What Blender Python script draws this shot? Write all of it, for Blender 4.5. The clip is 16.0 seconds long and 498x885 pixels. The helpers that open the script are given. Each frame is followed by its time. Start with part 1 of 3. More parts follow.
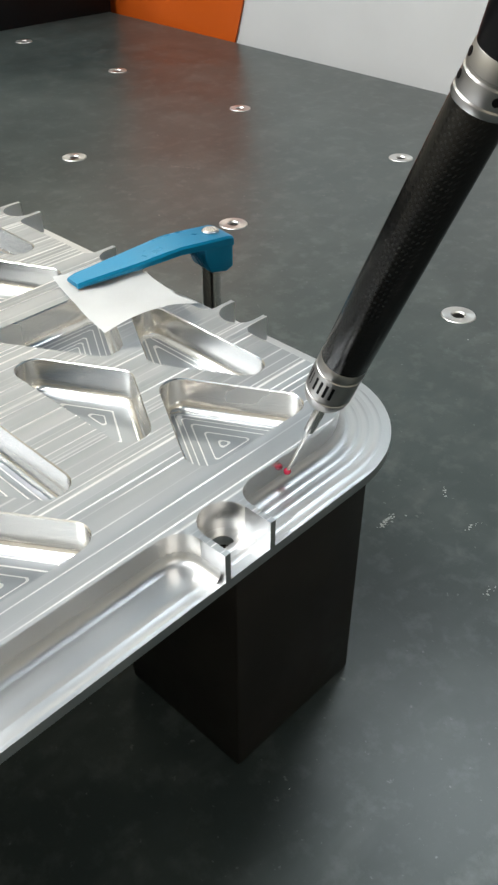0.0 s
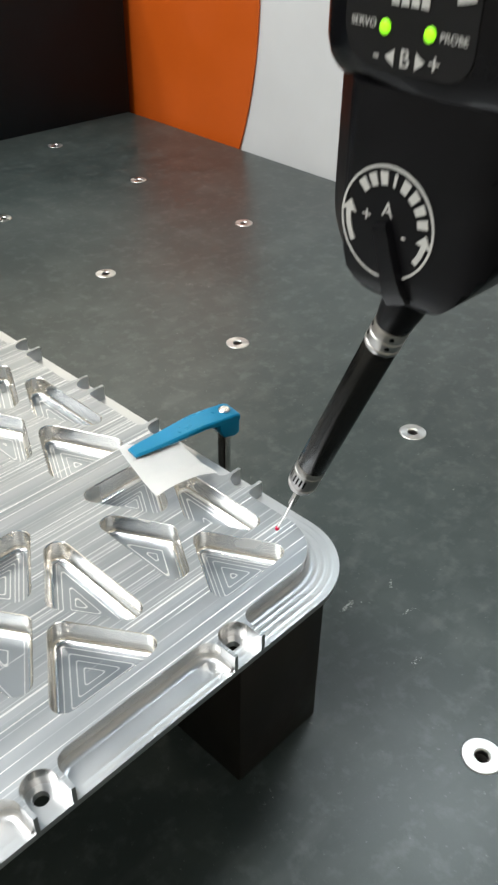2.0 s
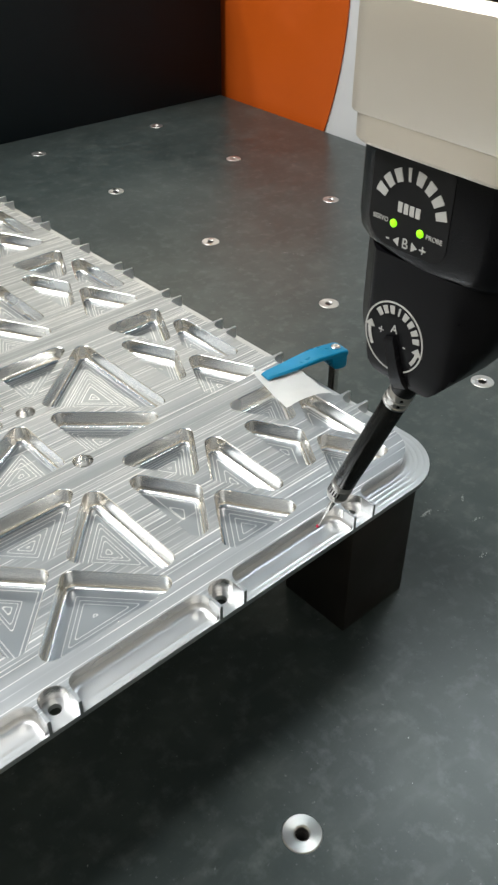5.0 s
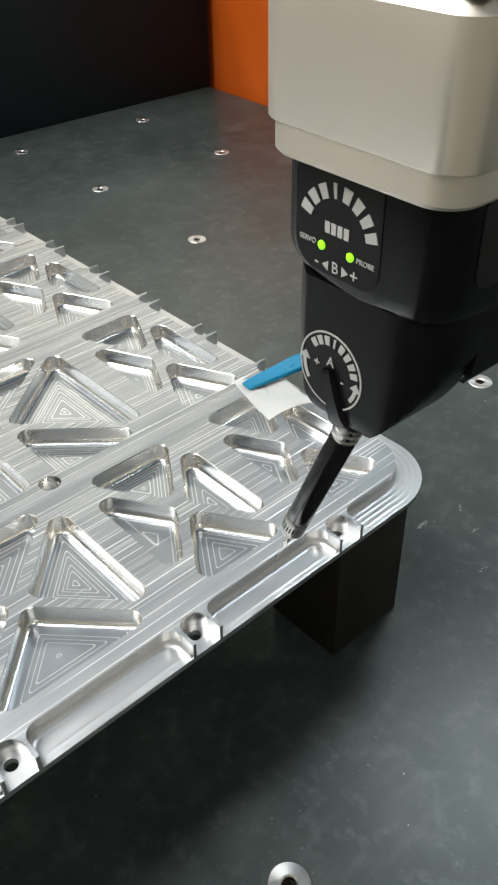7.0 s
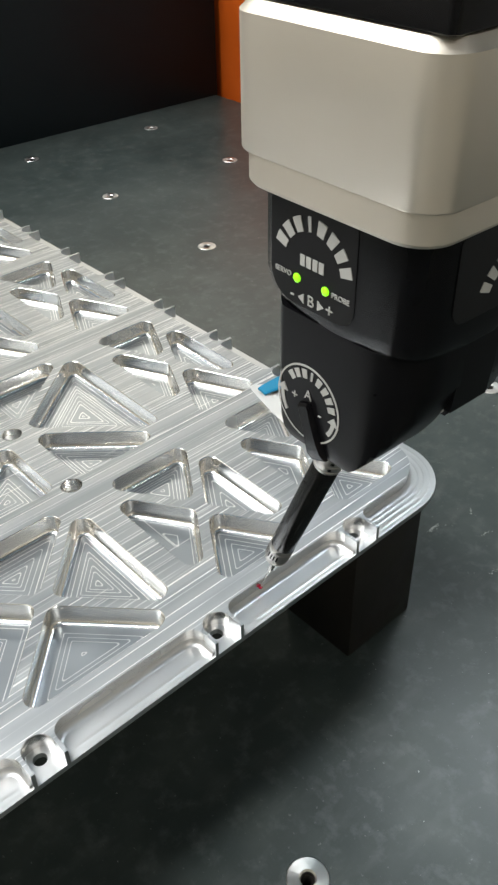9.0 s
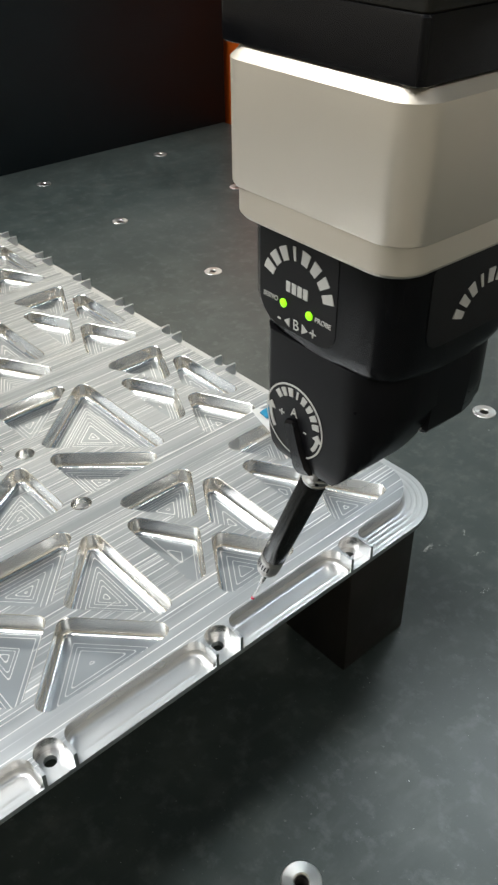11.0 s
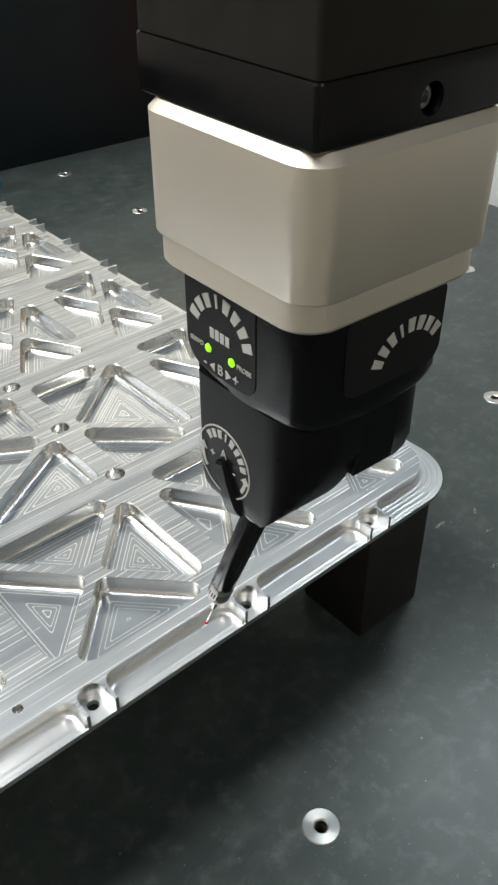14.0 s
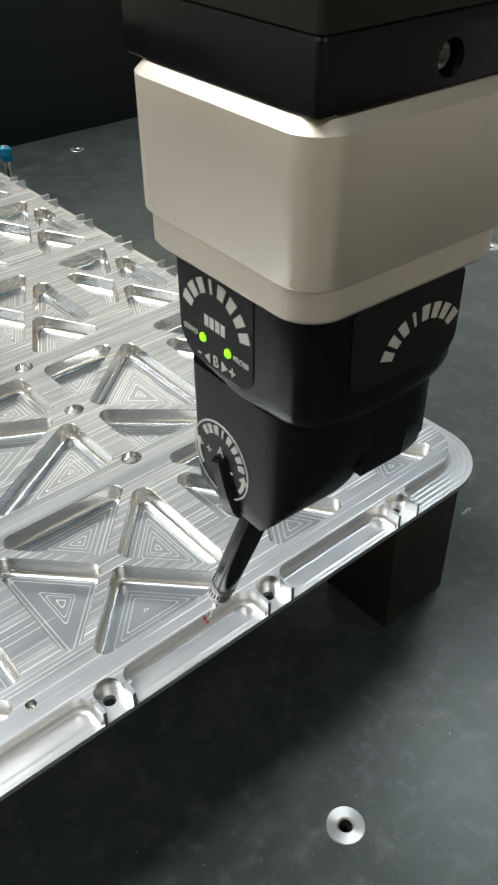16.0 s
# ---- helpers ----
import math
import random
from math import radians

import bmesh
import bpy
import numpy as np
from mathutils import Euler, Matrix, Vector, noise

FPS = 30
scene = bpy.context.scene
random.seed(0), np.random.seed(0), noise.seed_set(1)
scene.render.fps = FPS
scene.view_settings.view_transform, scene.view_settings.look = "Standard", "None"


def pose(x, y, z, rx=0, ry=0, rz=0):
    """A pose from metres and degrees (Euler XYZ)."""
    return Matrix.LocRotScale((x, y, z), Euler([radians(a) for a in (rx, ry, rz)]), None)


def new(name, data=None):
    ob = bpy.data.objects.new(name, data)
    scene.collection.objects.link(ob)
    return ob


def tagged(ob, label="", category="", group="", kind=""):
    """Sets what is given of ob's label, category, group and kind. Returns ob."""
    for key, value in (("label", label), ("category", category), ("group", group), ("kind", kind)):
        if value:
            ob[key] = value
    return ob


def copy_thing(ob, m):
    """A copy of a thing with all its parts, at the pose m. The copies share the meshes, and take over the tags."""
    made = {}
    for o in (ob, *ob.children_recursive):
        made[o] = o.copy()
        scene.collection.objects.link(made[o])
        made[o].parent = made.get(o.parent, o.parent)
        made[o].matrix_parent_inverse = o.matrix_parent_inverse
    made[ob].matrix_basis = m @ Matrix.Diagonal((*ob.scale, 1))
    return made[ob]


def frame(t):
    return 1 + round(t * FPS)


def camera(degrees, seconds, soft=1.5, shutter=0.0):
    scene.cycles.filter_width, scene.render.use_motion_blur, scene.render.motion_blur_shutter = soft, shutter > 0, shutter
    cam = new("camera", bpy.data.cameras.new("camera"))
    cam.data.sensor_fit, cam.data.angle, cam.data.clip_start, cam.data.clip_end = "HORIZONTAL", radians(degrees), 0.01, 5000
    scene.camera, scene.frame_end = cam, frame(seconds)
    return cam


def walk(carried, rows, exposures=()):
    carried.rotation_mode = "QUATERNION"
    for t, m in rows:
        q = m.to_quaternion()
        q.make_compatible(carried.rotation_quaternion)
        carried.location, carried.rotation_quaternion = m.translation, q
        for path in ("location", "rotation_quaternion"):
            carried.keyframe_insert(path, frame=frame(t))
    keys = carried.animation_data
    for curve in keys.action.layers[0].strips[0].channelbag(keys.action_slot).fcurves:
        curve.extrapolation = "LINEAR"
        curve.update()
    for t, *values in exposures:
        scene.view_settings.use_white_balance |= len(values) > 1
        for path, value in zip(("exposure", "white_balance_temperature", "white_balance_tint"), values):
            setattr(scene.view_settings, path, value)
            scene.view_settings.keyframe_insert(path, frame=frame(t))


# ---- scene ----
from mathutils.geometry import tessellate_polygon

# ---- camera ----
cam = camera(32.68, 16.0, soft=2.4, shutter=0.5)
CAMERA_ROWS = [
    (0.0, 0.2312, -0.4017, 0.2497, 45.76, -37.45, 0.09),
    (0.5, 0.2359, -0.4054, 0.2557, 46.03, -37.33, -0.33),
    (1.0, 0.2464, -0.4117, 0.2780, 46.12, -37.16, -0.20),
    (1.5, 0.2620, -0.4343, 0.3357, 45.36, -36.32, 1.12),
    (2.0, 0.2896, -0.4613, 0.3776, 45.59, -36.04, 0.92),
    (2.5, 0.3176, -0.4895, 0.4206, 45.09, -36.04, 1.76),
    (3.0, 0.3379, -0.5287, 0.4354, 45.50, -35.94, 1.53),
    (3.5, 0.3459, -0.5696, 0.4397, 47.75, -36.79, 1.30),
    (4.0, 0.3480, -0.5801, 0.4463, 49.13, -37.21, 0.55),
    (4.5, 0.3628, -0.5917, 0.4541, 49.10, -37.06, 0.42),
    (5.0, 0.3490, -0.5701, 0.4189, 49.75, -37.39, 0.44),
    (7.5, 0.3314, -0.5365, 0.4092, 50.17, -37.87, -1.20),
    (8.0, 0.3306, -0.5399, 0.4104, 50.14, -37.76, -1.24),
    (8.5, 0.3316, -0.5442, 0.4138, 49.71, -37.55, -0.81),
    (9.0, 0.3325, -0.5488, 0.4142, 50.27, -37.52, -0.98),
    (9.5, 0.3361, -0.5494, 0.4148, 50.38, -37.35, -1.38),
    (10.0, 0.3364, -0.5514, 0.4178, 50.62, -37.02, -1.16),
    (12.5, 0.3662, -0.5806, 0.4471, 50.48, -35.96, 0.04),
    (13.0, 0.3653, -0.5872, 0.4448, 50.76, -36.44, 0.18),
    (13.5, 0.3627, -0.5874, 0.4439, 50.73, -36.51, 0.10),
    (14.0, 0.3629, -0.5875, 0.4394, 51.06, -36.73, -0.14),
    (14.5, 0.3599, -0.5878, 0.4252, 52.10, -37.54, -0.42),
    (15.0, 0.3567, -0.5861, 0.4242, 52.07, -37.81, -0.37),
    (15.5, 0.3506, -0.5826, 0.4255, 51.94, -37.81, -0.41),
    (16.0, 0.3453, -0.5809, 0.4273, 52.06, -37.99, -0.53),
]
walk(cam, [(t, pose(x, y, z, 90 + pitch, 0, yaw) @ pose(0, 0, 0, 0, 0, roll)) for t, x, y, z, yaw, pitch, roll in CAMERA_ROWS], exposures=((0.0, 0.12), (1.5, 0.12), (3.0, 0.06), (4.5, 0.0), (16.0, -0.03)))

# ---- light ----
world = bpy.data.worlds.new("world")
scene.world = world
world.use_nodes = True
world.node_tree.nodes["Background"].inputs[0].default_value = (0.75, 0.85, 1.0, 1)
world.node_tree.nodes["Background"].inputs[1].default_value = 0.05
scene.view_settings.exposure = 0.0


def unseen_lamp(x, y, z, sx, sy, watts, colour=(1.0, 1.0, 0.965)):
    data = bpy.data.lights.new("unseen_lamp", "AREA")
    data.shape, data.size, data.size_y, data.energy, data.color = "RECTANGLE", sx, sy, watts, colour
    ob = new("unseen_lamp", data)
    ob.matrix_world = pose(x, y, z)
    return ob


# unseen: three long luminaires in a row and a lone one, a cool panel and a warm panel farther off
for x in (-1.75, -1.05, -0.35):
    unseen_lamp(x, -1.7, 2.66, 0.42, 1.7, 46)
# added fill: washes the east wall to brighten the housing's right face
unseen_lamp(2.3, -0.9, 2.66, 0.3, 1.6, 18, (1.0, 0.95, 0.88))
unseen_lamp(-0.45, 1.35, 2.66, 0.7, 0.7, 19, (0.86, 0.96, 1.0))
# added warm fill: brightens the west wall that the far plate reflects
unseen_lamp(-3.3, 1.7, 2.66, 1.2, 2.4, 31, (1.0, 0.94, 0.80))


# ---- materials ----
def material(name, colour, rough=0.5, metal=0.0, spec=0.5):
    m = bpy.data.materials.new(name)
    m.use_nodes = True
    b = m.node_tree.nodes["Principled BSDF"]
    b.inputs["Base Color"].default_value = (*colour, 1)
    b.inputs["Roughness"].default_value = rough
    b.inputs["Metallic"].default_value = metal
    b.inputs["Specular IOR Level"].default_value = spec
    return m


def node(m, kind, **values):
    n = m.node_tree.nodes.new(kind)
    for key, value in values.items():
        n.inputs[key].default_value = value
    return n


def wire(m, a, b):
    m.node_tree.links.new(a, b)


def coords(m, scale):
    tc = node(m, "ShaderNodeTexCoord")
    mp = node(m, "ShaderNodeMapping", Scale=scale)
    wire(m, tc.outputs["Object"], mp.inputs["Vector"])
    return mp.outputs["Vector"]


def noise_tex(m, scale, detail=4.0, rough=0.55, stretch=(1, 1, 1)):
    n = node(m, "ShaderNodeTexNoise", Scale=scale, Detail=detail, Roughness=rough)
    wire(m, coords(m, stretch), n.inputs["Vector"])
    return n.outputs["Fac"]


def ramp(m, fac, stops):
    r = node(m, "ShaderNodeValToRGB")
    els = r.color_ramp.elements
    while len(els) < len(stops):
        els.new(0.5)
    for el, (at, c) in zip(els, stops):
        el.position = at
        el.color = (*c, 1) if len(c) == 3 else c
    wire(m, fac, r.inputs["Fac"])
    return r.outputs["Color"]


def grey(v):
    return (v, v, v)


def mix(m, fac, a, b, mode="MIX"):
    n = m.node_tree.nodes.new("ShaderNodeMixRGB")
    n.blend_type = mode
    for sock, value in (("Fac", fac), ("Color1", a), ("Color2", b)):
        if isinstance(value, (int, float)):
            n.inputs[sock].default_value = value if sock == "Fac" else (value, value, value, 1)
        elif isinstance(value, tuple):
            n.inputs[sock].default_value = (*value, 1)
        else:
            wire(m, value, n.inputs[sock])
    return n.outputs["Color"]


def bsdf(m):
    return m.node_tree.nodes["Principled BSDF"]


def bump(m, height, strength, distance):
    b = node(m, "ShaderNodeBump", Strength=strength, Distance=distance)
    wire(m, height, b.inputs["Height"])
    wire(m, b.outputs["Normal"], bsdf(m).inputs["Normal"])


def rough_from(m, fac, low, high):
    wire(m, ramp(m, fac, [(0.3, grey(low)), (0.7, grey(high))]), bsdf(m).inputs["Roughness"])


def calc(m, operation, a, b=0.0):
    n = m.node_tree.nodes.new("ShaderNodeMath")
    n.operation = operation
    for sock, value in zip(n.inputs, (a, b)):
        if isinstance(value, (int, float)):
            sock.default_value = value
        else:
            wire(m, value, sock)
    return n.outputs[0]


def chance(m, step, seed):
    """One random number for each step of a count."""
    n = m.node_tree.nodes.new("ShaderNodeTexWhiteNoise")
    n.noise_dimensions = "1D"
    wire(m, calc(m, "ADD", step, seed), n.inputs["W"])
    return n.outputs["Value"]


def cut_lines(m, axis, pitch, width, seed, share=0.3):
    """Straight cutter lines across one axis: each at its own place in the pitch and of its own depth, broken along its length."""
    split = node(m, "ShaderNodeSeparateXYZ")
    wire(m, coords(m, (1, 1, 1)), split.inputs[0])
    wobble = noise_tex(m, 6.0, 1.0)
    along = calc(m, "ADD", calc(m, "DIVIDE", split.outputs[axis], pitch), calc(m, "MULTIPLY", wobble, 0.3))
    step = calc(m, "FLOOR", along)
    place = calc(m, "ADD", calc(m, "MULTIPLY", chance(m, step, seed), 0.6), 0.2)
    off = calc(m, "ABSOLUTE", calc(m, "SUBTRACT", calc(m, "FRACT", along), place))
    line = calc(m, "MAXIMUM", calc(m, "SUBTRACT", 1.0, calc(m, "DIVIDE", off, width / pitch)), 0.0)
    depth = calc(m, "MAXIMUM", calc(m, "SUBTRACT", chance(m, step, seed + 31.7), share), 0.0)
    stretch = (14, 300, 14) if axis == "Y" else (300, 14, 14)
    broken = ramp(m, noise_tex(m, 1.0, 1.0, 0.5, stretch), [(0.38, grey(0.15)), (0.56, grey(1.0))])
    return calc(m, "MULTIPLY", calc(m, "MULTIPLY", line, depth), broken)


def milled_top():
    m = material("milled_aluminium", (0.80, 0.80, 0.80), 0.42, 1.0)
    bands = noise_tex(m, 1.0, 1.5, 0.5, (1.2, 110, 2))
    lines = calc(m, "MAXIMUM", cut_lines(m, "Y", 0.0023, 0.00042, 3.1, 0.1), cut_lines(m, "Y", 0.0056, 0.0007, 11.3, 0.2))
    fine = noise_tex(m, 1.0, 3.0, 0.7, (30, 1300, 30))
    patch = noise_tex(m, 24.0, 3.0)
    h = calc(m, "ADD", calc(m, "MULTIPLY", lines, 0.25), calc(m, "ADD", calc(m, "MULTIPLY", bands, 0.9), calc(m, "MULTIPLY", fine, 0.10)))
    bump(m, h, 0.7, 0.0007)
    rough = ramp(m, mix(m, 0.4, patch, bands), [(0.3, grey(0.34)), (0.7, grey(0.46))])
    wire(m, rough, bsdf(m).inputs["Roughness"])
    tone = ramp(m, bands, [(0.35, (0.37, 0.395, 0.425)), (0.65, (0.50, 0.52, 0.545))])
    # cutter lines are raised by the bump; their glint is put into the colour
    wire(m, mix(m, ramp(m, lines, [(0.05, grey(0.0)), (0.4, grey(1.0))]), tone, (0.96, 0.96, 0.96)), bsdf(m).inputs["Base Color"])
    return m


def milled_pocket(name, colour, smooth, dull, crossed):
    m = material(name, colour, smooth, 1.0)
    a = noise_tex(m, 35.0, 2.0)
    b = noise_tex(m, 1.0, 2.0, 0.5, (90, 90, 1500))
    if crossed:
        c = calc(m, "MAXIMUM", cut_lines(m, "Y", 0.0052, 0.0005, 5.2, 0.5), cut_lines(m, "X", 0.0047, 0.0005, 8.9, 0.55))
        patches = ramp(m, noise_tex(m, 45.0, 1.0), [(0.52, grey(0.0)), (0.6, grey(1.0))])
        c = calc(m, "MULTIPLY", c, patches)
        # glint of the crossed cutter lines, mixed into the base colour
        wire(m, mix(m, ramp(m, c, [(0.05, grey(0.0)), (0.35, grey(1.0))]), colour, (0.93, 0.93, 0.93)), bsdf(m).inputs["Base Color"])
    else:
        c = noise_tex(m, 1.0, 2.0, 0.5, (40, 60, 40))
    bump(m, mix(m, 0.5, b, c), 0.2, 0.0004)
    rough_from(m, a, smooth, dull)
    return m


def turned_steel():
    """Lathe-turned face: the highlight spreads across its rings."""
    m = material("turned_steel", (0.64, 0.63, 0.61), 0.34, 1.0)
    t = node(m, "ShaderNodeTangent")
    t.direction_type, t.axis = "RADIAL", "Z"
    wire(m, t.outputs["Tangent"], bsdf(m).inputs["Tangent"])
    bsdf(m).inputs["Anisotropic"].default_value = 0.75
    rough_from(m, noise_tex(m, 900.0, 2.0), 0.28, 0.42)
    return m


def granite():
    m = material("dark_granite", (0.03, 0.032, 0.034), 0.28)
    big = noise_tex(m, 4.0, 3.0, 0.5)
    mid = noise_tex(m, 26.0, 4.0, 0.55)
    smear = noise_tex(m, 1.0, 3.0, 0.55, (70, 26, 30))
    cloud = noise_tex(m, 75.0, 5.0, 0.65)
    specks = noise_tex(m, 330.0, 2.0, 0.6)
    grain = noise_tex(m, 700.0, 2.0, 0.7)
    base = ramp(m, big, [(0.25, (0.024, 0.032, 0.031)), (0.75, (0.039, 0.051, 0.049))])
    col = mix(m, ramp(m, mid, [(0.45, grey(0.0)), (0.85, grey(0.55))]), base, (0.082, 0.096, 0.090))
    col = mix(m, ramp(m, smear, [(0.55, grey(0.0)), (0.9, grey(0.5))]), col, (0.11, 0.12, 0.115))
    col = mix(m, ramp(m, cloud, [(0.52, grey(0.0)), (0.75, grey(0.5))]), col, (0.12, 0.135, 0.13))
    col = mix(m, ramp(m, specks, [(0.68, grey(0.0)), (0.76, grey(0.5))]), col, (0.20, 0.21, 0.205))
    col = mix(m, ramp(m, grain, [(0.6, grey(0)), (0.75, grey(0.22))]), col, (0.09, 0.09, 0.09))
    wire(m, col, bsdf(m).inputs["Base Color"])
    rough_from(m, big, 0.27, 0.36)
    return m


def worn(name, colour, rough, metal=0.0, vary=0.15, scale=30.0, relief=0.05):
    m = material(name, colour, rough, metal)
    n = noise_tex(m, scale, 5.0, 0.6)
    g = noise_tex(m, scale * 25, 2.0, 0.6)
    wire(m, ramp(m, n, [(0.25, tuple(c * (1 - vary) for c in colour)), (0.75, tuple(min(1, c * (1 + vary)) for c in colour))]), bsdf(m).inputs["Base Color"])
    rough_from(m, n, rough * 0.85, min(1, rough * 1.15))
    bump(m, g, relief, 0.0003)
    return m


def carbon_fibre():
    m = material("carbon_fibre", (0.012, 0.012, 0.013), 0.2)
    wave = [node(m, "ShaderNodeTexWave", Scale=420.0, Distortion=0.4) for _ in range(2)]
    for w, rot in zip(wave, (45, -45)):
        w.wave_profile = "SIN"
        tc = node(m, "ShaderNodeTexCoord")
        mp = node(m, "ShaderNodeMapping", Rotation=(0, radians(rot), radians(rot)))
        wire(m, tc.outputs["Object"], mp.inputs["Vector"])
        wire(m, mp.outputs["Vector"], w.inputs["Vector"])
    both = mix(m, 1.0, wave[0].outputs["Color"], wave[1].outputs["Color"], "MULTIPLY")
    wire(m, ramp(m, both, [(0.2, grey(0.003)), (0.9, grey(0.011))]), bsdf(m).inputs["Base Color"])
    bump(m, both, 0.07, 0.0002)
    return m


def glow(name, colour, strength):
    m = material(name, colour, 0.3)
    bsdf(m).inputs["Emission Color"].default_value = (*colour, 1)
    bsdf(m).inputs["Emission Strength"].default_value = strength
    return m


TOP, POCKET, GRANITE, TURNED = milled_top(), milled_pocket("milled_wall_lit", (0.80, 0.79, 0.77), 0.2, 0.28, False), granite(), turned_steel()
FLANGE_METAL = milled_pocket("milled_flange_aluminium", (0.66, 0.67, 0.685), 0.34, 0.44, False)
# same metal as the pocket walls; shade put in as a darker, bluish colour
POCKET_FLOOR = milled_pocket("milled_floor_shaded", (0.42, 0.45, 0.485), 0.30, 0.40, True)
# lit copy of the metal: paints the glint on the floors' cutter lines
LIT_CUT = worn("lit_cut_aluminium", (0.93, 0.93, 0.93), 0.36, 1.0, 0.05, 60.0, 0.1)
DULL_STEEL = worn("dull_steel", (0.42, 0.41, 0.40), 0.36, 1.0)
EDGE = worn("dull_aluminium_edge", (0.50, 0.51, 0.52), 0.42, 1.0)
STEEL = worn("bright_steel", (0.72, 0.71, 0.69), 0.24, 1.0)
BRUSHED = worn("satin_nickel_housing", (0.66, 0.61, 0.54), 0.54, 0.9, 0.02, 14.0, 0.0)
BLACK = worn("black_anodised", (0.005, 0.005, 0.006), 0.32, 0.0, 0.2, 60.0, 0.03)
GLOSS_BLACK = worn("gloss_black", (0.004, 0.004, 0.005), 0.22, 0.0, 0.15, 60.0, 0.01)
BLOCK = worn("black_oxide_steel", (0.020, 0.018, 0.016), 0.45, 0.3, 0.3, 45.0, 0.12)
QUILL = worn("dusty_black_paint", (0.012, 0.0115, 0.010), 0.6, 0.0, 0.35, 90.0, 0.1)
CARBON = carbon_fibre()
PANEL = worn("black_label_panel", (0.009, 0.009, 0.010), 0.42, 0.0, 0.1, 80.0, 0.02)
PRINT = worn("white_print", (0.45, 0.45, 0.44), 0.5, 0.0, 0.05)
LED = glow("green_led", (0.26, 0.85, 0.01), 1.1)
RUBY = material("ruby", (0.55, 0.02, 0.07), 0.08)
BLUE = worn("blue_anodised", (0.0, 0.22, 0.42), 0.3, 0.3, 0.08, 60.0, 0.03)
PAPER = worn("white_paper", (0.90, 0.90, 0.89), 0.75, 0.0, 0.03, 60.0, 0.15)
ORANGE = worn("orange_paint", (0.52, 0.088, 0.006), 0.45, 0.0, 0.05, 12.0, 0.05)
WHITE = worn("pale_grey_paint", (0.58, 0.59, 0.61), 0.5, 0.0, 0.04, 8.0, 0.05)
CHALK = worn("pale_dust", (0.36, 0.37, 0.36), 0.9, 0.0, 0.3, 300.0, 0.1)
DARK_PANEL = worn("dark_machine_panel", (0.005, 0.009, 0.011), 0.42, 0.0, 0.2, 14.0, 0.06)
WALL = worn("wall_paint", (0.66, 0.62, 0.53), 0.8, 0.0, 0.05, 3.0, 0.1)
# blue tint added so that the plate's reflections turn cool
CEILING = worn("blue_tinted_ceiling", (0.30, 0.44, 0.64), 0.9, 0.0, 0.06, 3.0, 0.1)
FLOOR = worn("grey_epoxy_floor", (0.12, 0.125, 0.13), 0.4, 0.0, 0.1, 3.0, 0.1)


for coated, gloss in ((BLACK, 0.12), (QUILL, 0.15), (GLOSS_BLACK, 0.15), (PANEL, 0.16), (BLOCK, 0.28), (DARK_PANEL, 0.16), (CARBON, 0.3)):
    bsdf(coated).inputs["Specular IOR Level"].default_value = gloss


# ---- mesh helpers ----
def finish(bm, angle=32):
    me = bpy.data.meshes.new("mesh")
    bm.normal_update()
    bm.to_mesh(me)
    bm.free()
    for p in me.polygons:
        p.use_smooth = True
    me.set_sharp_from_angle(angle=radians(angle))
    return me


def part(name, bm, mats, parent=None, label="", at=None):
    me = finish(bm)
    for mt in mats if isinstance(mats, (list, tuple)) else [mats]:
        me.materials.append(mt)
    ob = new(name, me)
    if parent is not None:
        ob.parent = parent
    if at is not None:
        ob.matrix_basis = at
    if label:
        tagged(ob, label)
    return ob


def empty(name, m, label, category, group="", kind=""):
    ob = new(name)
    ob.matrix_basis = m
    return tagged(ob, label, category, group, kind)


def ring(bm, pts, z):
    return [bm.verts.new((x, y, z)) for x, y in pts]


def bridge(bm, a, b, mat=0):
    n = len(a)
    for i in range(n):
        f = bm.faces.new((a[i], a[(i + 1) % n], b[(i + 1) % n], b[i]))
        f.material_index = mat


def loft(bm, rings, mat=0, cap0=True, cap1=True):
    made = [[bm.verts.new(v) for v in r] for r in rings]
    for a, b in zip(made, made[1:]):
        bridge(bm, a, b, mat)
    if cap0:
        bm.faces.new(made[0][::-1]).material_index = mat
    if cap1:
        bm.faces.new(made[-1]).material_index = mat
    return made


def arc(cx, cy, r, a0, a1, n):
    return [(cx + r * math.cos(radians(a0 + (a1 - a0) * i / n)), cy + r * math.sin(radians(a0 + (a1 - a0) * i / n))) for i in range(n + 1)]


def rounded_rect(x0, y0, x1, y1, r, n=6):
    rr = r if isinstance(r, (tuple, list)) else (r,) * 4
    return (arc(x1 - rr[0], y1 - rr[0], rr[0], 0, 90, n) + arc(x0 + rr[1], y1 - rr[1], rr[1], 90, 180, n)
            + arc(x0 + rr[2], y0 + rr[2], rr[2], 180, 270, n) + arc(x1 - rr[3], y0 + rr[3], rr[3], 270, 360, n))


def lathe(bm, profile, n=32, mat=0, m=None):
    """profile: (radius, height) pairs along z; a radius of 0 closes the end."""
    rings = []
    for r, z in profile:
        if r <= 0:
            rings.append([bm.verts.new((0, 0, z))])
        else:
            rings.append([bm.verts.new((r * math.cos(2 * math.pi * i / n), r * math.sin(2 * math.pi * i / n), z)) for i in range(n)])
    for a, b in zip(rings, rings[1:]):
        for i in range(n):
            j = (i + 1) % n
            vs = [a[i % len(a)], a[j % len(a)], b[j % len(b)], b[i % len(b)]]
            out = []
            for v in vs:
                if v not in out:
                    out.append(v)
            if len(out) > 2:
                bm.faces.new(out).material_index = mat
    if m is not None:
        bmesh.ops.transform(bm, matrix=m, verts=[v for r in rings for v in r])
    return rings


